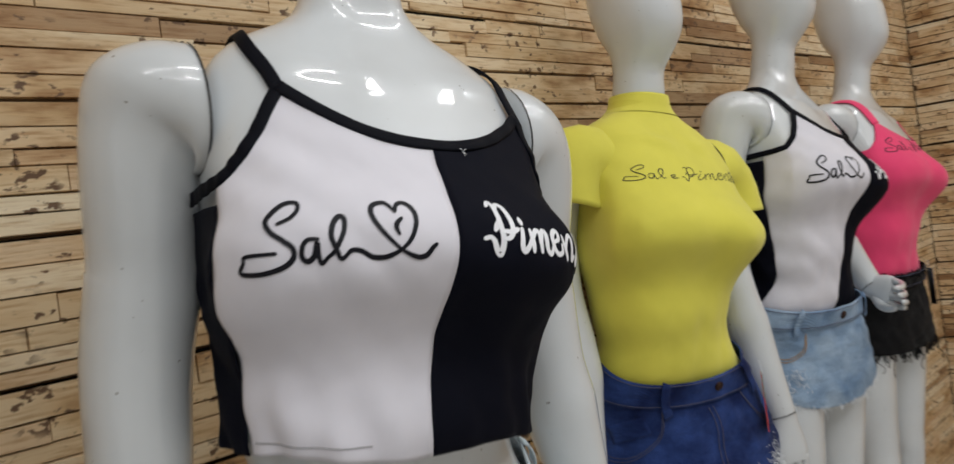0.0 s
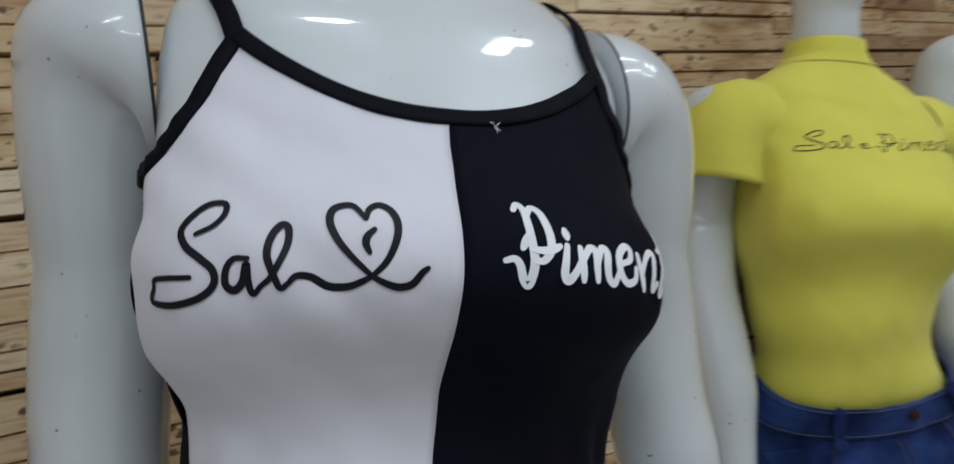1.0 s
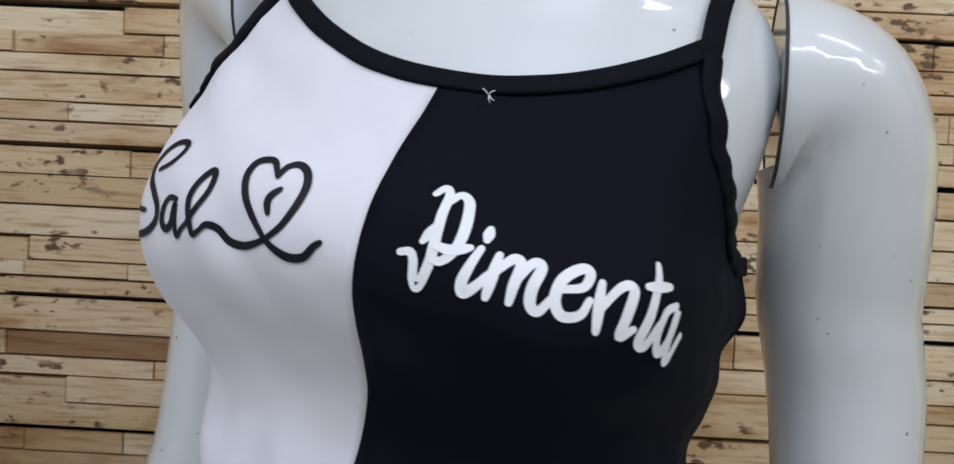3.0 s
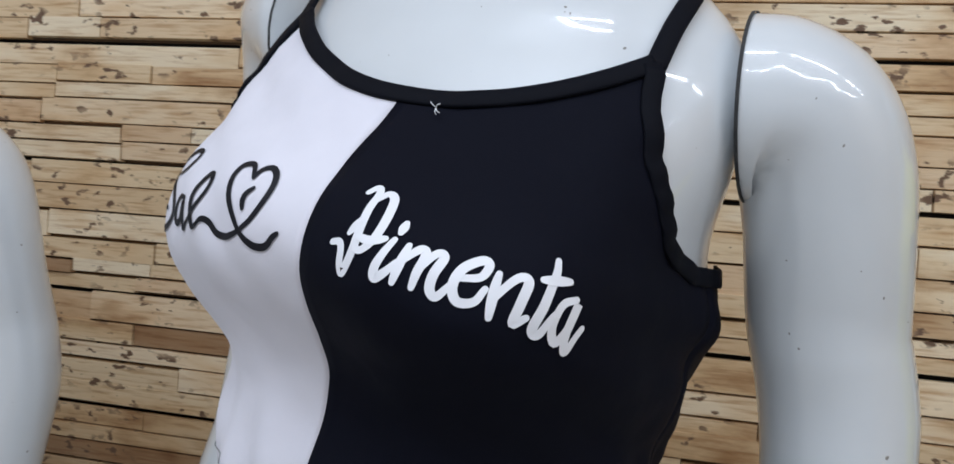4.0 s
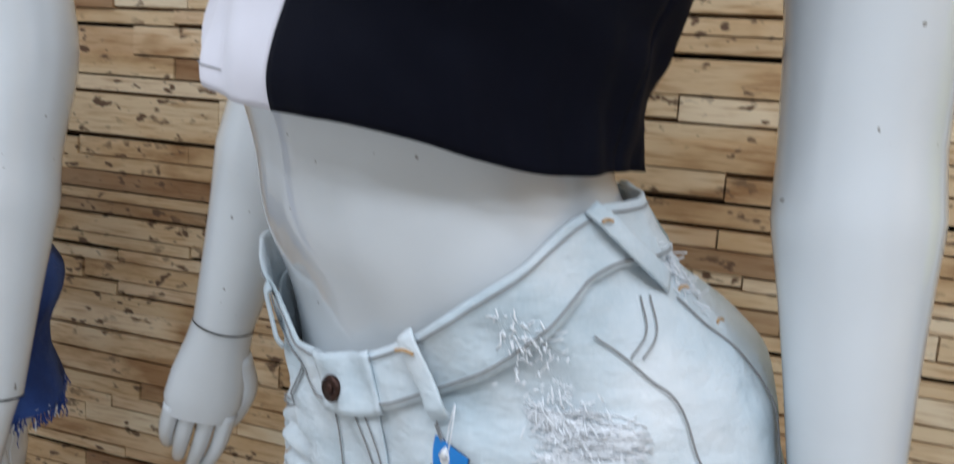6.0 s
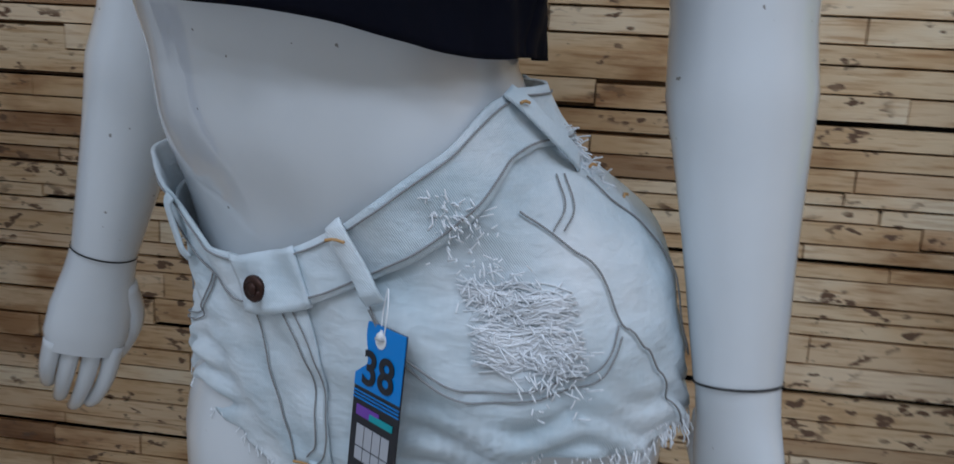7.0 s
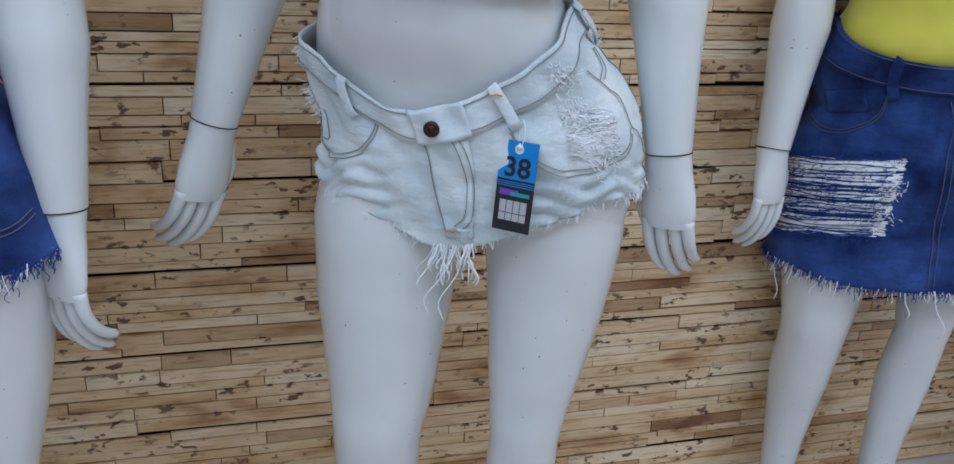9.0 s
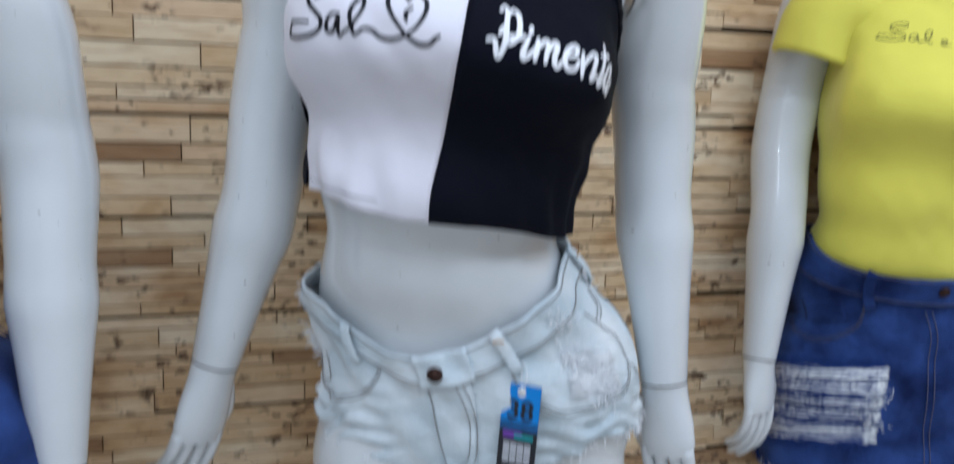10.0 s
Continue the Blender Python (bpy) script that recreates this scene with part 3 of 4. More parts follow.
def fringe(parent, edge, off, mat, count, length, lo, hi, seed, name="frayed_hem", r=0.0006):
    """Loose threads along a raw edge."""
    rng = random.Random(seed)
    s = Shape()
    for _ in range(count):
        t = rng.uniform(lo, hi)
        z = edge(t) + rng.uniform(-0.002, 0.006)
        p = skin(t, z, off(t, z) + 0.002)
        ln = length * rng.uniform(0.3, 1.0) * (1.0 if rng.random() < 0.93 else 2.2)
        side = np.array((rng.uniform(-1, 1), rng.uniform(-1, 0.6), 0)) * ln * 0.5
        d = np.array((0, 0, -ln))
        s.tube(curve_through([p, p + d * 0.4 + side * 0.3, p + d * 0.75 + side * 0.9, p + d + side * 0.7], 3), r * rng.uniform(0.7, 1.3), 4)
    return tagged(part(name, s.mesh(name, [mat]), parent, "loose frayed threads"), kind="stuff")


def rip(parent, t0, t1, z0, z1, off, mat, count, seed, name="rip", r=0.0007, lift=0.002, rough=0.004, slope=0.0):
    """A worn tear: bare weft threads lying across it."""
    rng = random.Random(seed)
    s = Shape()
    for k in range(count):
        z = rng.uniform(z0, z1)
        a, b = t0 + rng.uniform(-0.04, 0.06), t1 + rng.uniform(-0.06, 0.04)
        tz = [(a + (b - a) * q, z + slope * (a + (b - a) * q - (t0 + t1) / 2) + rough * (rng.random() - 0.5) * 2 + 0.002 * math.sin(8 * q + k)) for q in np.linspace(0, 1, 5)]
        s.tube(curve_through(surface_line(tz, off, lift + rng.uniform(0, 0.0015)), 3), r * rng.uniform(0.6, 1.4), 4)
    return tagged(part(name, s.mesh(name, [mat]), parent, "torn patch with bare threads"), kind="stuff")


def tufts(parent, t, z, off, mat, count, spread, seed, name="rip_fringe"):
    rng = random.Random(seed)
    s = Shape()
    for _ in range(count):
        a, b = t + rng.gauss(0, spread * 4), z + rng.gauss(0, spread * 0.6)
        p = skin(a, b, off(a, b) + 0.004)
        n = outward_at(a, b, 0.005)
        ln = rng.uniform(0.003, 0.011)
        e = np.array((rng.uniform(-1, 1), 0, rng.uniform(-1, 0.5))) * ln
        s.tube(curve_through([p, p + n * 0.002 + e * 0.5, p + n * 0.002 + e + n * 0.001], 3), 0.0005, 4)
    return tagged(part(name, s.mesh(name, [mat]), parent, "frayed threads"), kind="stuff")


def bottoms(name, where, label, waist, hem, off, mat, band, category, group):
    ob = thing(name, label, category, group, where)
    solid(part("body", sheet("body", lambda v: -math.pi, lambda v: math.pi, hem, lambda t: waist(t) - band * 0.9, off, mat, 150, 50), ob), 0.002)
    solid(part("waistband", sheet("waistband", lambda v: -math.pi, lambda v: math.pi, lambda t: waist(t) - band, waist, lambda t, z: off(t, z) + 0.0035, mat, 150, 8), ob), 0.003)
    garment_stitch(ob, [(t, waist(t) - 0.004) for t in np.linspace(-1.9, 1.9, 24)], lambda t, z: off(t, z) + 0.0065, GREY_STITCH if mat == PALE_DENIM else BLUE_STITCH)
    garment_stitch(ob, [(t, waist(t) - band + 0.004) for t in np.linspace(-1.9, 1.9, 24)], lambda t, z: off(t, z) + 0.0065, GREY_STITCH if mat == PALE_DENIM else BLUE_STITCH)
    return ob


def belt_loop(parent, t, waist, off, mat, drop=0.055, wide=0.013, tilt=0.0):
    z1 = waist(t) + 0.002
    tz = [(t + tilt * q, z1 - drop * q) for q in (0, 0.12, 0.35, 0.65, 0.88, 1.0)]
    lift = [0.006, 0.011, 0.0125, 0.0125, 0.011, 0.006]
    pts = [skin(a, b, off(a, b) + l) for (a, b), l in zip(tz, lift)]
    line = curve_through(pts, 3)
    return part("belt_loop", ribbon(line, [outward_at(t, z1 - 0.02, 0.01)] * len(line), wide, 0.0022).mesh("belt_loop", [mat]), parent)


def button(parent, t, z, off, lift=0.008):
    n = outward_at(t, z, 0.01)
    p = skin(t, z, off(t, z) + lift)
    s = Shape()
    s.tube([p, p + n * 0.003, p + n * 0.0042, p + n * 0.0036, p + n * 0.0036, p + n * 0.0052, p + n * 0.0056], [0.0085, 0.0088, 0.0078, 0.0062, 0.0045, 0.004, 0.001], 24, 0, 1.0, (1, 0, 0))
    return part("button", s.mesh("button", [BROWN_METAL]), parent, "dark bronze jeans button")


def swing_tag(where, upper, lower, label, w=0.042, h=0.10, number=True):
    """A card tag on a plastic loop; two colour fields, a number, and bars for its marks."""
    ob = thing("swing_tag", label, "price tag", "", where)
    t = 0.0007

    def field(name, x0, x1, z0, z1, y, mat, lab=""):
        s = Shape()
        s.box((x0, -t - y, z0), (x1, t * (y == 0), z1))
        return part(name, s.mesh(name, [mat], False), ob, lab)

    field("card", -w / 2, w / 2, -h, 0, 0, lower)
    field("upper_field", -w / 2, w / 2, -0.42 * h, 0, 0.0003, upper)
    if number:
        f = bpy.data.curves.new("number", "FONT")
        f.body, f.size, f.align_x, f.extrude, f.offset = "38", 0.030, "CENTER", 0.0002, 0.0006
        o = new("number", f)
        o.parent = ob
        o.matrix_local = pose(0, -t - 0.0008, -0.385 * h, 90, 0, 0)
        f.materials.append(TAG_BLACK)
        drop = Shape()
        drop.tube([(0, -t - 0.0004, -0.085 * h), (0, -t - 0.0009, -0.085 * h)], 0.0048, 16, 0, 1.1, (1, 0, 0))
        drop.tube([(0, -t - 0.0006, -0.075 * h), (0, -t - 0.0006, -0.02 * h)], [0.004, 0.0004], 8)
        part("drop_mark", drop.mesh("drop_mark", [TAG_WHITE]), ob, "white drop mark")
        for k in range(3):
            field("stripe", -w / 2, w / 2, (-0.455 - 0.022 * k) * h, (-0.447 - 0.022 * k) * h, 0.0004, TAG_BLUE)
        field("purple_bar", -0.4 * w, 0.1 * w, -0.60 * h, -0.535 * h, 0.0004, TAG_PURPLE)
        field("teal_bar", -0.1 * w, 0.4 * w, -0.60 * h, -0.56 * h, 0.0006, TAG_TEAL)
        for r, (z0, z1) in enumerate(((-0.79, -0.655), (-0.88, -0.80))):
            for k in range(4):
                x = (-0.36 + 0.185 * k) * w
                field("mark_bar", x, x + 0.165 * w, z0 * h, z1 * h, 0.0004, TAG_GREY)
    else:
        field("side_field", 0.0, w / 2, -h * 0.95, -0.25 * h, 0.0006, TAG_RED)
        field("label_bar", -0.25 * w, 0.1 * w, -0.38 * h, -0.25 * h, 0.0009, TAG_WHITE)
        field("mark_bar", 0.05 * w, 0.4 * w, -0.8 * h, -0.7 * h, 0.0009, TAG_GREY)
    s = Shape()
    s.tube(curve_through([(0.002, -0.001, -0.06 * h), (0.004, -0.002, 0.008), (0.002, -0.0005, 0.018), (-0.002, 0.002, 0.022), (-0.003, 0.001, 0.01), (-0.001, -0.001, -0.05 * h)], 4), 0.0005, 5)
    part("string", s.mesh("string", [WHITE_THREAD]), ob, "white plastic loop")
    return ob


# ---- the mannequins along the wall ----
def at(x, y, turn=0.0):
    return pose(x, y, 0, 0, 0, turn)


PLACES = (at(-0.622, 0.14, -6) @ Matrix.Scale(0.95, 4), at(0.0242, 0.1264, -12.0), at(0.843, 0.318, -13) @ Matrix.Scale(0.96, 4), at(1.37, 0.285, 0), at(1.90, 0.30, 0) @ Matrix.Scale(0.985, 4))
HANG = [((-0.248, 0.075, 1.05), (-0.302, 0.067, 0.850), (-0.346, 0.050, 0.659), (-0.75, -0.75, 0), 0.75),
        ((0.220, 0.062, 1.06), (0.243, 0.036, 0.840), (0.263, 0.026, 0.655), (0.8, -0.6, 0), -0.75)]
HANG2 = [((-0.245, 0.05, 1.05), (-0.262, 0.02, 0.842), (-0.25, -0.015, 0.66), (-1, -0.3, 0), 0.75),
         ((0.218, 0.05, 1.05), (0.245, 0.03, 0.822), (0.252, 0.015, 0.64), (1, -0.35, 0), -0.75)]
LOOSE = [((-0.243, 0.020, 1.04), (-0.268, -0.018, 0.80), (-0.262, -0.050, 0.62), (-0.9, -0.5, 0), 0.75),
         ((0.208, 0.02, 1.05), (0.225, -0.04, 0.822), (0.225, -0.07, 0.64), (1, -0.35, 0), -0.75)]
SCUFFED = [HANG2[0], ((0.214, 0.045, 1.05), (0.218, 0.022, 0.828), (0.205, 0.0, 0.625), (0.8, -0.6, 0), -0.75)]
HIP = [((-0.245, 0.06, 1.05), (-0.262, 0.04, 0.842), (-0.26, 0.0, 0.66), (-1, -0.3, 0), 0.75),
       ((0.205, 0.01, 1.08), (0.19, -0.07, 0.965), (0.14, -0.18, 0.935), (0.3, 0, 1), 1.0)]
P0, P1, P2, P3, P4 = PLACES
LOOK = "glossy white fibreglass mannequin standing by the papered wall"
mannequin(P1, HANG, LOOK + ", arms hanging slack")
mannequin(P2, LOOSE, LOOK)
mannequin(P3, HIP, LOOK + ", forearm held forward")
mannequin(P4, HANG2, LOOK)
mannequin(P0, SCUFFED, LOOK + ", scuffed arm")

# -- first outfit: cropped two-tone camisole and bleached shorts --
top1, off1 = camisole(P1, lambda t: 1.056 - 0.023 * math.sin(t) + 0.0025 * math.sin(5 * t), "white and black camisole crop top with script print")
print_strokes("script_print", SAL + HEART, BLACK_INK, top1, off1, 0.0043, "black script reading Sal with a heart")
print_strokes("chili_print", CHILI, BLACK_INK, top1, off1, 0.0042, "small black pepper in the heart")
print_strokes("script_print", PIMENTA, WHITE_INK, top1, off1, 0.0052, "white script reading Pimenta")
garment_stitch(top1, [(t, 1.068 - 0.023 * math.sin(t)) for t in np.linspace(-1.2, -0.4, 12)], off1, GREY_STITCH, 0.0004, 0.0018)

knot = Shape()
for d in ((0.003, 0.002), (-0.003, 0.003), (0.001, -0.004), (0.003, -0.003)):
    p = skin(0.11, 1.309, 0.011)
    knot.tube(curve_through([p, p + (d[0] * 0.5, -0.002, d[1] * 0.6), p + (d[0], -0.001, d[1])], 3), 0.0003, 5)
part("loose_thread", knot.mesh("loose_thread", [WHITE_THREAD]), top1, "small white loose thread")


def waist1(t):
    return float(np.interp(t, (-3.2, -2.0, -1.4, -1.0, -0.79, -0.54, -0.33, -0.17, 0.0, 0.2, 0.49, 0.9, 1.2, 1.4, 2.0, 3.2),
                           (1.010, 0.975, 0.962, 0.956, 0.947, 0.921, 0.902, 0.902, 0.912, 0.930, 0.954, 0.986, 1.009, 1.017, 1.02, 1.018)))


def hem1(t):
    return float(np.interp(t, (-3.2, -1.9, -1.3, -1.05, -0.62, -0.38, -0.18, -0.03, 0.14, 0.37, 0.68, 0.95, 1.36, 1.9, 3.2),
                           (0.760, 0.795, 0.790, 0.783, 0.776, 0.761, 0.744, 0.740, 0.752, 0.775, 0.797, 0.805, 0.810, 0.805, 0.760))) + 0.002 * math.sin(9 * t)


def loose1(t, z):
    gap = 0.003 * smooth(0.87, 0.96, z) * smooth(0.5, -0.7, t) * smooth(-2.4, -1.2, t)
    crease = 0.0040 * math.sin(300 * z + 9.0 * abs(t + 0.05) + 3 * math.sin(4 * t) + 2 * math.sin(11 * t)) * smooth(0.865, 0.80, z) * smooth(0.15, 0.5, abs(t + 0.05))
    return 0.008 + 0.003 * smooth(0.86, 0.79, z) + gap + crease


offs1 = folded(loose1, 0.0070, 5.0)
shorts = bottoms("denim_shorts", P1, "bleached pale denim shorts with torn frayed edges", waist1, hem1, offs1, PALE_DENIM, 0.034, "shorts", "denim bottoms")
for t, tilt in ((-0.60, 0.0), (0.24, 0.05), (1.32, 0.28), (2.4, 0.0), (-2.2, 0.0)):
    belt_loop(shorts, t, waist1, offs1, PALE_DENIM, 0.043, 0.0125, tilt)
for t, z in ((0.24, 0.927), (1.33, 1.010), (1.60, 0.972), (1.66, 0.953), (-0.03, 0.766)):
    garment_stitch(shorts, [(t - 0.03, z), (t, z + 0.001), (t + 0.03, z)], offs1, TAN_STITCH, 0.0010, 0.0165 if z > 0.8 else 0.0075)
button(shorts, -0.105, 0.886, offs1, 0.009)
garment_stitch(shorts, [(-0.07, 0.887), (-0.03, 0.890), (0.0, 0.892)], offs1, TAN_STITCH, 0.0011, 0.0080)
# the overlapping end of the waistband and the fly
solid(part("waistband_end", sheet("waistband_end", lambda v: -0.215, lambda v: 0.06, lambda t: waist1(t) - 0.036, lambda t: waist1(t) + 0.001, lambda t, z: offs1(t, z) + 0.0065, PALE_DENIM, 16, 8), shorts, "overlapping buttoned end of the waistband"), 0.003)
solid(part("fly", sheet("fly", lambda v: -0.055 - 0.135 * v, lambda v: 0.055 - 0.03 * v, lambda t: 0.757, lambda t: waist1(t) - 0.034, lambda t, z: offs1(t, z) + 0.0028, PALE_DENIM, 14, 30), shorts, "stitched fly panel"), 0.0025)
FLY = [(-0.005, 0.878), (0.022, 0.849), (0.046, 0.813), (0.042, 0.784), (0.01, 0.770), (-0.03, 0.764)]
garment_stitch(shorts, FLY, offs1, GREY_STITCH, 0.00055, 0.0062)
garment_stitch(shorts, [(a - 0.03, b + 0.002) for a, b in FLY[:5]], offs1, GREY_STITCH, 0.00055, 0.0062)
garment_stitch(shorts, [(-0.185, 0.866), (-0.125, 0.815), (-0.058, 0.767)], offs1, GREY_STITCH, 0.0006, 0.0062)
for d in (0.0, 0.006):
    garment_stitch(shorts, [(0.25, 0.892 - d), (0.30, 0.868 - d), (0.42, 0.853 - d), (0.56, 0.846 - d), (0.78, 0.849 - d), (0.95, 0.856 - d), (1.10, 0.863 - d), (1.22, 0.885 - d)], offs1, GREY_STITCH, 0.0006, 0.0035)
    garment_stitch(shorts, [(-0.48, 0.884 - d), (-0.53, 0.868 - d), (-0.62, 0.850 - d), (-0.78, 0.838 - d), (-0.95, 0.835 - d), (-1.15, 0.845 - d), (-1.30, 0.87 - d)], offs1, GREY_STITCH, 0.0006, 0.0035)
garment_stitch(shorts, [(-1.05, 0.880), (-1.00, 0.850), (-1.12, 0.846)], offs1, GREY_STITCH, 0.0007, 0.0035)
garment_stitch(shorts, [(1.05, 0.951), (1.13, 0.932), (1.20, 0.915), (1.22, 0.890), (1.36, 0.868), (1.45, 0.850), (1.52, 0.832), (1.60, 0.814)], offs1, GREY_STITCH, 0.0007, 0.0045, 0.0015)
for d in (0.0, 0.05):
    garment_stitch(shorts, [(1.48 - d, 0.968), (1.36 - d, 0.952), (1.18 - d, 0.938)], offs1, GREY_STITCH, 0.0006, 0.0045)
garment_stitch(shorts, [(1.60, 0.965), (1.66, 0.945), (1.70, 0.920), (1.72, 0.885), (1.75, 0.85)], offs1, GREY_STITCH, 0.0007, 0.0045)
rip(shorts, 0.62, 1.00, 0.860, 0.906, offs1, WHITE_THREAD, 150, 4, r=0.0004, lift=0.0030)
tufts(shorts, 0.88, 0.864, offs1, WHITE_THREAD, 150, 0.020, 7)
tufts(shorts, 0.74, 0.907, offs1, WHITE_THREAD, 110, 0.018, 8)
tufts(shorts, 0.74, 0.949, offs1, WHITE_THREAD, 130, 0.014, 9)
tufts(shorts, -1.25, 0.885, offs1, WHITE_THREAD, 80, 0.014, 10)
tufts(shorts, -1.35, 0.94, offs1, WHITE_THREAD, 80, 0.014, 12)
tufts(shorts, 1.75, 0.975, offs1, WHITE_THREAD, 120, 0.014, 13)
fringe(shorts, hem1, offs1, WHITE_THREAD, 300, 0.008, -3.1, 3.1, 3, r=0.00045)
fringe(shorts, hem1, offs1, WHITE_THREAD, 46, 0.050, -0.13, 0.06, 4, r=0.0008)
fringe(shorts, hem1, offs1, WHITE_THREAD, 2, 0.03, -0.95, -0.85, 6)
fringe(shorts, hem1, offs1, WHITE_THREAD, 70, 0.012, 1.1, 1.7, 8)
gus = Shape()
gus.tube(curve_through([(-0.004, -0.052, 0.775), (0.0, -0.035, 0.752), (0.008, 0.04, 0.742), (0.018, 0.12, 0.757), (0.022, 0.165, 0.80)], 5), [0.015] * 21, 16, 0, 1.0, (1, 0, 0))
part("gusset", gus.mesh("gusset", [PALE_DENIM]), shorts)
m_tag = pose(0.0545, 0.034, 0.8785, -3, 2, -36)
swing_tag(m_tag, TAG_BLUE, TAG_BLACK, "blue and black cardboard swing tag numbered 38")


# -- second outfit: yellow bodysuit and ripped indigo skirt --
def tee(where, mat, label, waist_z, strokes_mat):
    ob = thing("bodysuit", label, "top", "printed tops", where)
    off = folded(lambda t, z: 0.004, 0.0018, 8.0)
    solid(part("body", sheet("body", lambda v: -math.pi, lambda v: math.pi, lambda t: waist_z, lambda t: 1.452, off, mat, 110, 70), ob), 0.0012)
    c = Shape()
    c.rings([[skin(t, z, 0.006 + o) for t in np.arange(48) * math.pi / 24] for z, o in ((1.450, 0.001), (1.458, 0.0), (1.468, 0.0), (1.484, 0.001), (1.487, 0.0), (1.484, -0.002), (1.455, -0.002))], caps=False)
    part("collar", c.mesh("collar", [mat]), ob, "stand-up collar")
    for sg in (-1, 1):
        s = Shape()
        an = np.arange(32) * 2 * math.pi / 32
        rings = []
        for x, z, r, ti in ((0.140, 1.350, 0.066, 0), (0.165, 1.352, 0.066, 8), (0.182, 1.350, 0.065, 30), (0.199, 1.335, 0.063, 55), (0.209, 1.312, 0.062, 72), (0.213, 1.290, 0.062, 80), (0.215, 1.276, 0.063, 82), (0.215, 1.268, 0.064, 82), (0.215, 1.267, 0.056, 82)):
            ti = math.radians(ti)
            u = np.array((math.sin(ti) * sg, 0, math.cos(ti)))
            wob = 1 + 0.02 * np.sin(5 * an + 30 * z)
            rings.append(np.array((x * sg, 0.014, z)) + r * (wob * np.cos(an))[:, None] * u + r * (wob * np.sin(an))[:, None] * np.array((0, 1.0, 0)))
        s.rings([[lean(np.array(p)) for p in r] for r in rings], caps=False)
        part("sleeve", s.mesh("sleeve", [mat]), ob, "short cap sleeve")
    if strokes_mat:
        for st, across, turn, level in ((SAL[:3], 1.07, 0.14, 0.0), (LETTER_E, 1.07, 0.14, 0.0), (PIMENTA, 1.12, -0.25, 0.23)):
            print_strokes("script_print", st, strokes_mat, ob, off, 0.0020, "thin script lettering", across, 0.62, turn, 0.099 - 0.004 * (level > 0), level)
    return ob, off


top2, off2 = tee(P2, YELLOW_KNIT, "bright yellow high-neck bodysuit with thin black script", 0.93, BLACK_INK)


def waist2(t):
    return 1.010 - 0.053 * max(0.0, math.cos(t))


offs2 = folded(lambda t, z: 0.011 + 0.027 * smooth(0.86, 0.72, z), 0.004, 11.0)


def skirt(where, label, seed, detailed, lift=0.0):
    def hem2(t):
        return 0.566 + lift + 0.018 * math.sin(0.5 * t) ** 2 + 0.003 * math.sin(5 * t)

    ob = bottoms("denim_skirt", where, label, waist2, hem2, offs2, BLUE_DENIM, 0.047, "skirt", "denim bottoms")
    for t in (-0.39, 0.62, 2.2, -2.2):
        belt_loop(ob, t, waist2, offs2, BLUE_DENIM, 0.066, 0.017)
    button(ob, 0.15, waist2(0) - 0.02, offs2)
    fringe(ob, hem2, offs2, BLUE_THREAD, 900, 0.015, -3.1, 3.1, seed)
    fringe(ob, hem2, offs2, WHITE_THREAD, 120, 0.022, -3.1, 3.1, seed + 1)
    fringe(ob, hem2, offs2, WHITE_THREAD, 14, 0.045, -1.5, 0.6, seed + 2, r=0.0009)
    garment_stitch(ob, [(0.0, 0.90), (0.03, 0.77), (0.10, 0.64), (0.13, 0.58)], offs2, BLUE_STITCH, 0.0008, 0.004)
    garment_stitch(ob, [(0.04, 0.90), (0.07, 0.77), (0.14, 0.64), (0.17, 0.58)], offs2, BLUE_STITCH, 0.0008, 0.004)
    solid(part("coin_pocket", sheet("coin_pocket", lambda v: -1.16, lambda v: -0.64, lambda t: 0.870 + 0.03 * (t + 0.64), lambda t: 0.905 + 0.03 * (t + 0.64), lambda t, z: offs2(t, z) + 0.002, BLUE_DENIM, 12, 8), ob, "small sewn coin pocket"), 0.0022)
    for sg in (-1, 1):
        for d in (0.0, 0.006):
            garment_stitch(ob, [(sg * 0.42, 0.915), (sg * 0.48, 0.888 - d), (sg * 0.60, 0.858 - d), (sg * 0.84, 0.833 - d), (sg * 1.10, 0.830 - d), (sg * 1.4, 0.842 - d)], offs2, BLUE_STITCH, 0.0007, 0.004)
    if detailed:
        for k, (z0, z1) in enumerate(((0.764, 0.780), (0.738, 0.756), (0.712, 0.728), (0.686, 0.702), (0.644, 0.674))):
            rip(ob, -1.46, -0.24, z0, z1, offs2, WHITE_THREAD, 85, 20 + k, lift=0.004, rough=0.003, slope=0.030)
        rip(ob, -1.44, -0.27, 0.642, 0.786, offs2, BLUE_THREAD, 90, 31, "rip_threads", lift=0.0048, slope=0.030)
        for k, z in enumerate((0.788, 0.760, 0.733, 0.707, 0.681, 0.640)):
            for q in range(10):
                t = -1.42 + 0.125 * q
                tufts(ob, t, z + 0.030 * (t + 0.85), offs2, BLUE_THREAD, 30, 0.010, 60 + 10 * k + q, "rip_edge")
        tufts(ob, -0.26, 0.75, offs2, WHITE_THREAD, 110, 0.012, 33)
        tufts(ob, -0.26, 0.70, offs2, WHITE_THREAD, 60, 0.012, 34)
        tufts(ob, 0.75, 0.76, offs2, WHITE_THREAD, 120, 0.03, 35)
    return ob


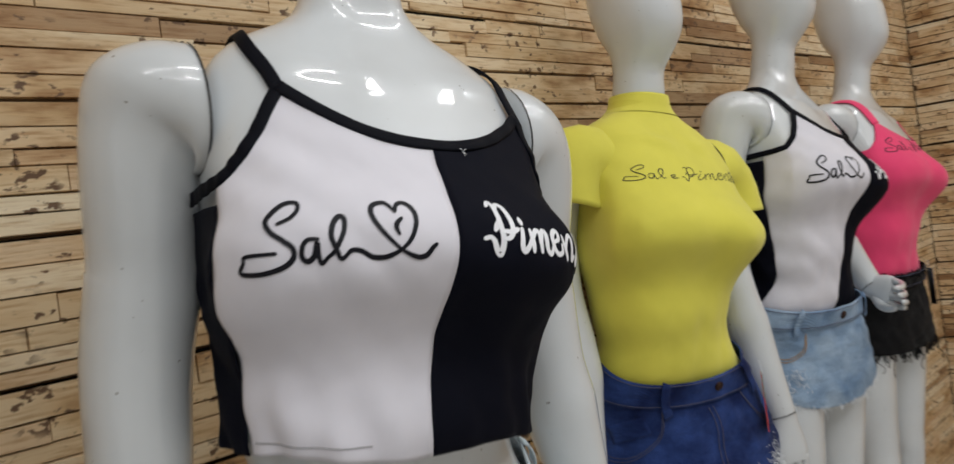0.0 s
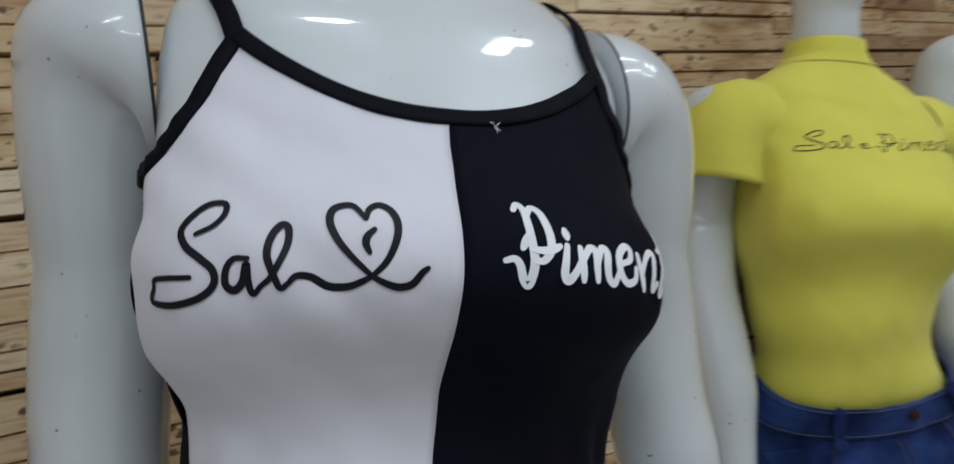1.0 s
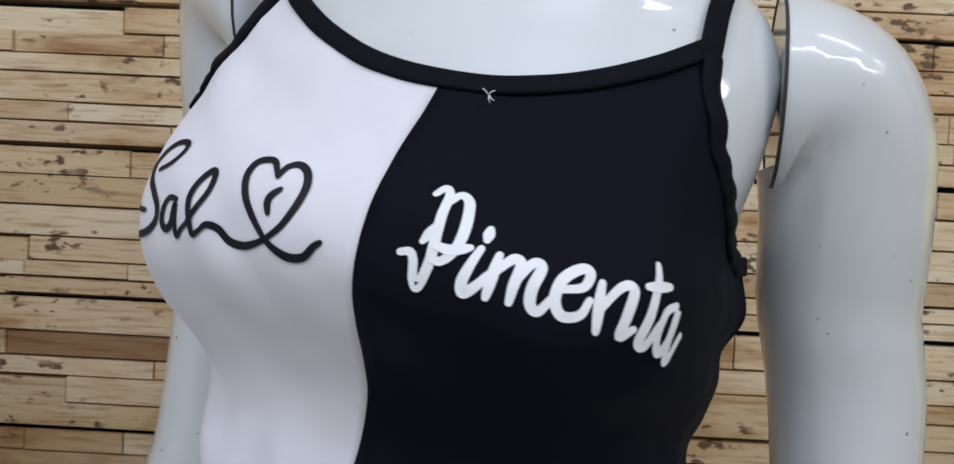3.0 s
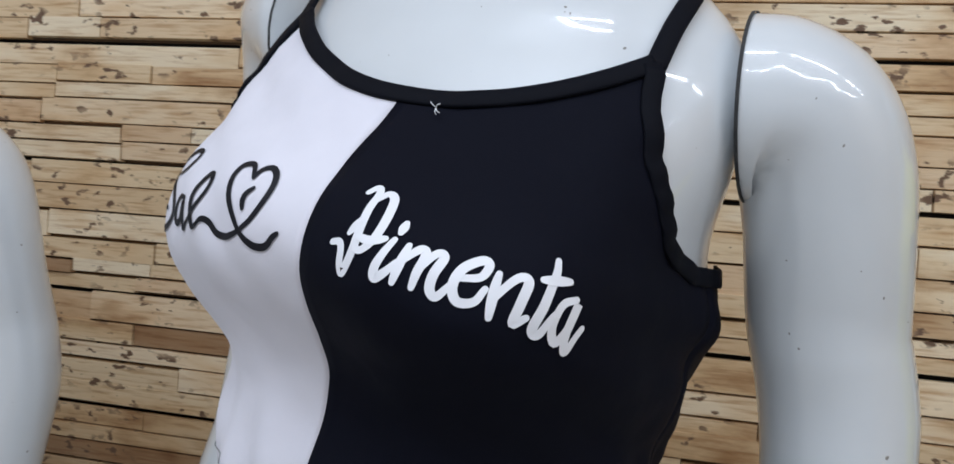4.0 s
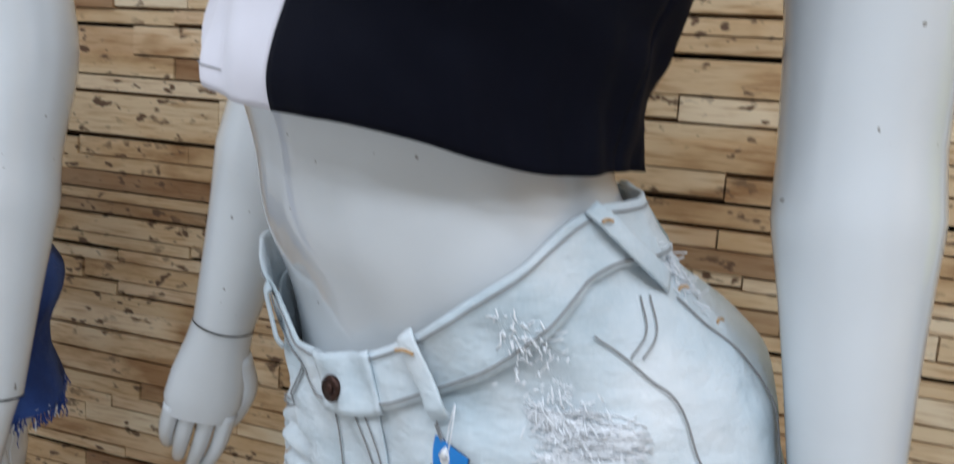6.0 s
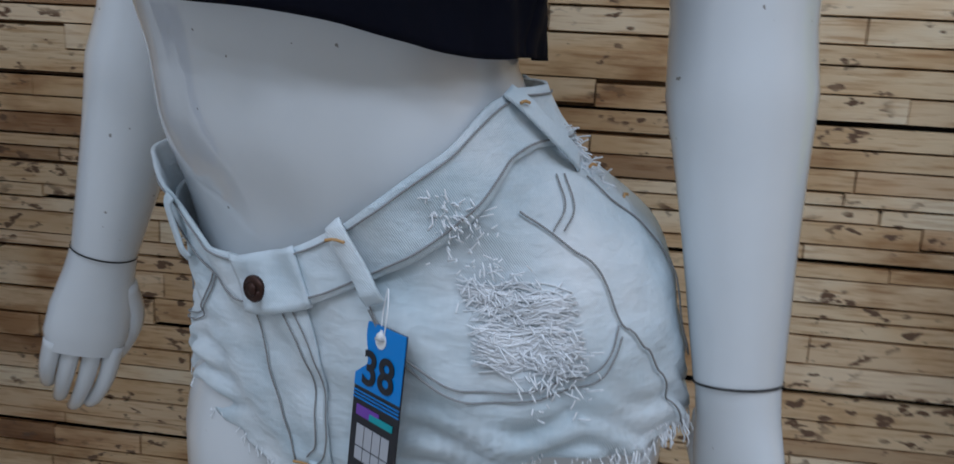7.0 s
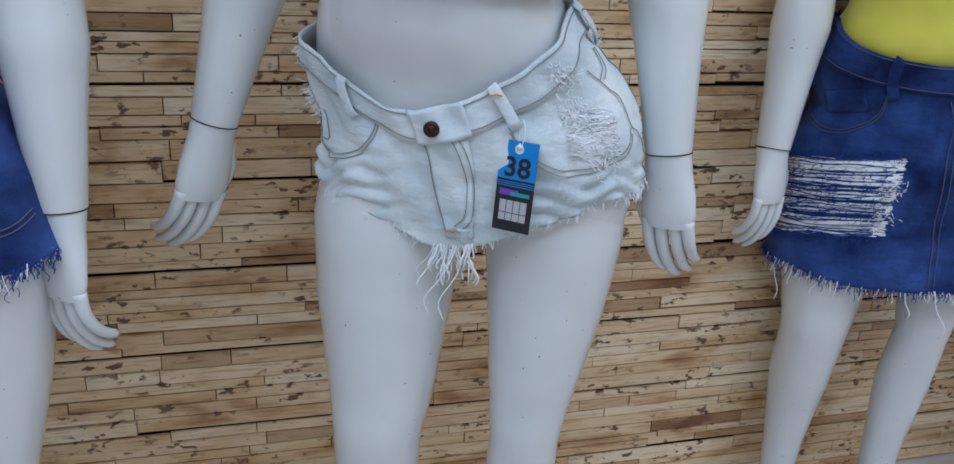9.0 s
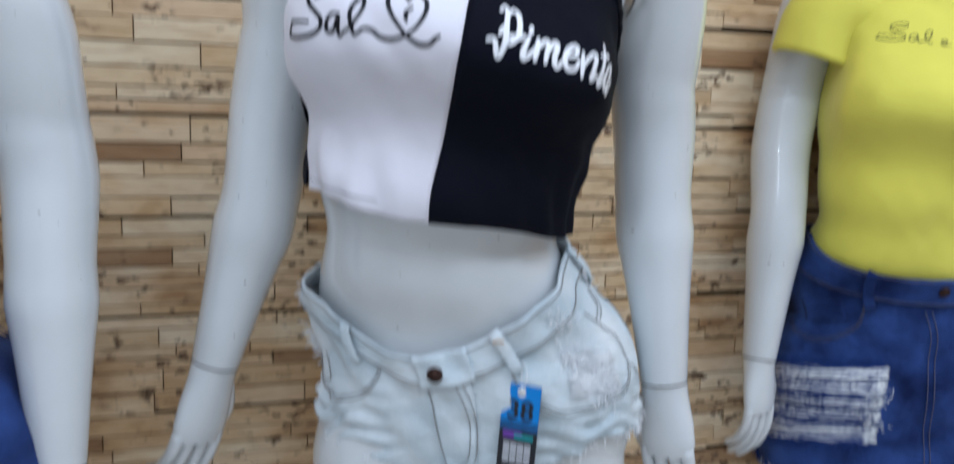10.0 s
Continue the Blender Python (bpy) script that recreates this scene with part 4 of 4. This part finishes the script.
skirt(P2, "indigo denim mini skirt, ripped, with frayed hem", 11, True)
swing_tag(P2 @ Matrix.Translation(skin(0.85, 0.935, 0.035)) @ pose(0, 0, 0, 0, 3, 40), TAG_GREEN, TAG_RED, "green and red cardboard swing tag", 0.045, 0.11, False)

# -- third outfit: two-tone bodysuit and light blue shorts --
top3, off3 = camisole(P3, lambda t: 0.93, "white and black bodysuit with script print", True)
print_strokes("script_print", SAL + HEART, BLACK_INK, top3, off3, 0.0043, "black script reading Sal with a heart")
print_strokes("script_print", PIMENTA, WHITE_INK, top3, off3, 0.0052, "white script reading Pimenta")


def waist3(t):
    return 0.985 - 0.03 * max(0.0, math.cos(t))


def hem3(t):
    return 0.775 - 0.04 * max(0.0, (abs(math.cos(t)) - 0.55) / 0.45)


offs3 = folded(lambda t, z: 0.011 + 0.014 * smooth(0.86, 0.76, z), 0.006, 21.0)


shorts3 = bottoms("denim_shorts", P3, "light blue washed denim shorts, frayed", waist3, hem3, offs3, MID_DENIM, 0.04, "shorts", "denim bottoms")
for t in (-0.7, 0.7, -1.5):
    belt_loop(shorts3, t, waist3, offs3, MID_DENIM)
button(shorts3, 0.0, waist3(0) - 0.02, offs3)
fringe(shorts3, hem3, offs3, WHITE_THREAD, 300, 0.016, -3.1, 3.1, 23)
for d in (0.0, 0.006):
    garment_stitch(shorts3, [(-0.55, 0.91 - d), (-0.68, 0.875 - d), (-0.95, 0.86 - d), (-1.25, 0.88 - d)], offs3, TAN_STITCH, 0.0009, 0.004)
tufts(shorts3, -0.8, 0.82, offs3, WHITE_THREAD, 120, 0.025, 24)

# -- fourth outfit: pink vest and black frayed shorts --
top4 = thing("vest_top", "neon pink sleeveless bodysuit with dark script", "top", "printed tops", P4)
off4 = folded(lambda t, z: 0.004, 0.002, 9.0)
solid(part("body", sheet("body", lambda v: -math.pi, lambda v: math.pi, lambda t: 0.95, top_edge, off4, PINK_KNIT, 110, 60), top4), 0.0012)
for sg in (-1, 1):
    a = skin(sg * 0.74, 1.352, 0.005)
    line = curve_through([a, *(skin(sg * t, z, 0.004) for t, z in ((0.82, 1.392), (0.98, 1.412), (1.25, 1.422), (1.75, 1.425), (2.2, 1.412), (2.45, 1.37), (2.55, 1.25)))], 6)
    part("strap", ribbon(line, [np.array((0.5 * p[0], p[1], 0.2)) for p in line], 0.024, 0.002).mesh("strap", [PINK_KNIT]), top4)
for st, turn, level in ((SAL[:3], 0.10, 0.0), (LETTER_E, 0.10, 0.0), (PIMENTA, -0.26, 0.28)):
    print_strokes("script_print", st, BLACK_INK, top4, off4, 0.0026, "thin dark script lettering", 1.0, 0.85, turn, 0.060, level)


def waist4(t):
    return 1.0 - 0.03 * max(0.0, math.cos(t))


def hem4(t):
    return 0.775 - 0.02 * max(0.0, (abs(math.cos(t)) - 0.55) / 0.45)


shorts4 = bottoms("denim_shorts", P4, "black denim shorts with long frayed threads", waist4, hem4, offs3, BLACK_DENIM, 0.04, "shorts", "denim bottoms")
fringe(shorts4, hem4, offs3, BLACK_THREAD, 420, 0.03, -3.1, 3.1, 42, r=0.0011)
fringe(shorts4, waist4, offs3, BLACK_THREAD, 300, 0.02, -3.1, 3.1, 43, r=0.0012)
swing_tag(P4 @ Matrix.Translation(skin(0.9, 0.96, 0.035)) @ pose(0, 0, 0, 0, 3, 35), TAG_BLUE, TAG_BLACK, "blue and black cardboard swing tag", 0.042, 0.10, True)

# -- the outfit beside the first one: indigo skirt --
skirt(P0, "indigo denim mini skirt with pale frayed hem", 51, False, 0.215)


# ---- the printed strips of the wallpaper, built in low relief ----
def wallpaper_strips(parent, length, place, near, seed):
    """Courses of printed strips, built in low relief, in panels with a black gap between them; near: the stretch whose
    strips are single parts.
    """
    rng = random.Random(seed)
    rest, gaps, singles, shared = Shape(), Shape(), [], {}

    def strip_block(target, x0, x1, z0, z1, depth):
        b = 0.0007
        v = []
        e = [rng.uniform(-0.0009, 0.0009) for _ in range(4)]
        for x, z, d in ((x0, z0, 0), (x1, z0, 0), (x1, z1, 0), (x0, z1, 0), (x0 + b, z0 + b + max(0, e[0]), depth), (x1 - b, z0 + b + max(0, e[1]), depth + e[0]), (x1 - b, z1 - b + min(0, e[2]), depth), (x0 + b, z1 - b + min(0, e[3]), depth + e[1])):
            v.append(place(x, d, z))
        k = len(target.v)
        target.v += v
        for q in ((4, 5, 6, 7), (0, 1, 5, 4), (1, 2, 6, 5), (2, 3, 7, 6), (3, 0, 4, 7)):
            target.f.append(tuple(k + i for i in q))
            target.m.append(0)

    edges = [-0.025, 0.120, 0.265, 0.409, 0.553, 0.698, 0.843, 0.987, 1.131, 1.293]
    edges += [1.293 + 0.152 * k for k in range(1, 11)]
    for z, upper in zip(edges, edges[1:]):
        panel = upper - z
        count = rng.choice((5, 6, 6, 7))
        hs = [rng.uniform(0.65, 1.35) for _ in range(count)]
        k = (panel - 0.004) / sum(hs)
        zz = z
        for h in hs:
            h *= k
            x = -rng.uniform(0, 0.3)
            while x < length:
                w = rng.choice((0.12, 0.18, 0.25, 0.33, 0.42)) * rng.uniform(0.8, 1.2)
                a, b = max(x, 0.0), min(x + w, length)
                lo, hi = max(zz, 0.0), min(zz + h, 2.695)
                if b - a > 0.01 and hi - lo > 0.006:
                    dz = 0.003 if int(x / 0.62) % 2 else 0.0
                    depth = 0.0095 + rng.uniform(-0.0016, 0.0022)
                    args = (a + 0.0003, b - 0.0003, lo + 0.0002 + dz, hi - rng.choice((0.0, 0.0002, 0.0005, 0.0012)) + dz, depth)
                    (singles if near[0] < (a + b) / 2 < near[1] and near[2] < zz < near[3] and len(singles) < 300 else shared.setdefault("rest", [])).append(args)
                x += w
            zz += h
        if 0 < z + panel < 2.69:
            strip_block(gaps, 0.0, length, z + panel - 0.005, z + panel, 0.004)
    for args in shared.get("rest", []):
        strip_block(rest, *args)
    ob = part("strips", rest.mesh("strips", [STRIP_FAR], False), parent, "printed pale stone strips in courses, built in low relief")
    tagged(ob, kind="stuff")
    part("panel_gap", gaps.mesh("panel_gap", [PANEL_GAP], False), parent, "black gaps between the courses of strips")
    for args in singles:
        s = Shape()
        strip_block(s, *args)
        part("strip", s.mesh("strip", [STRIP], False), parent)


wallpaper_strips(wall_north, WALL_X + 2.6, lambda x, d, z: (x - 2.6, WALL_Y + 0.012 - d, z), (1.95, 3.45, 0.55, 1.5), 7)
wallpaper_strips(wall_east, WALL_Y + 3.4, lambda x, d, z: (WALL_X + 0.012 - d, x - 3.4, z), (0, 0, 0, 0), 9)
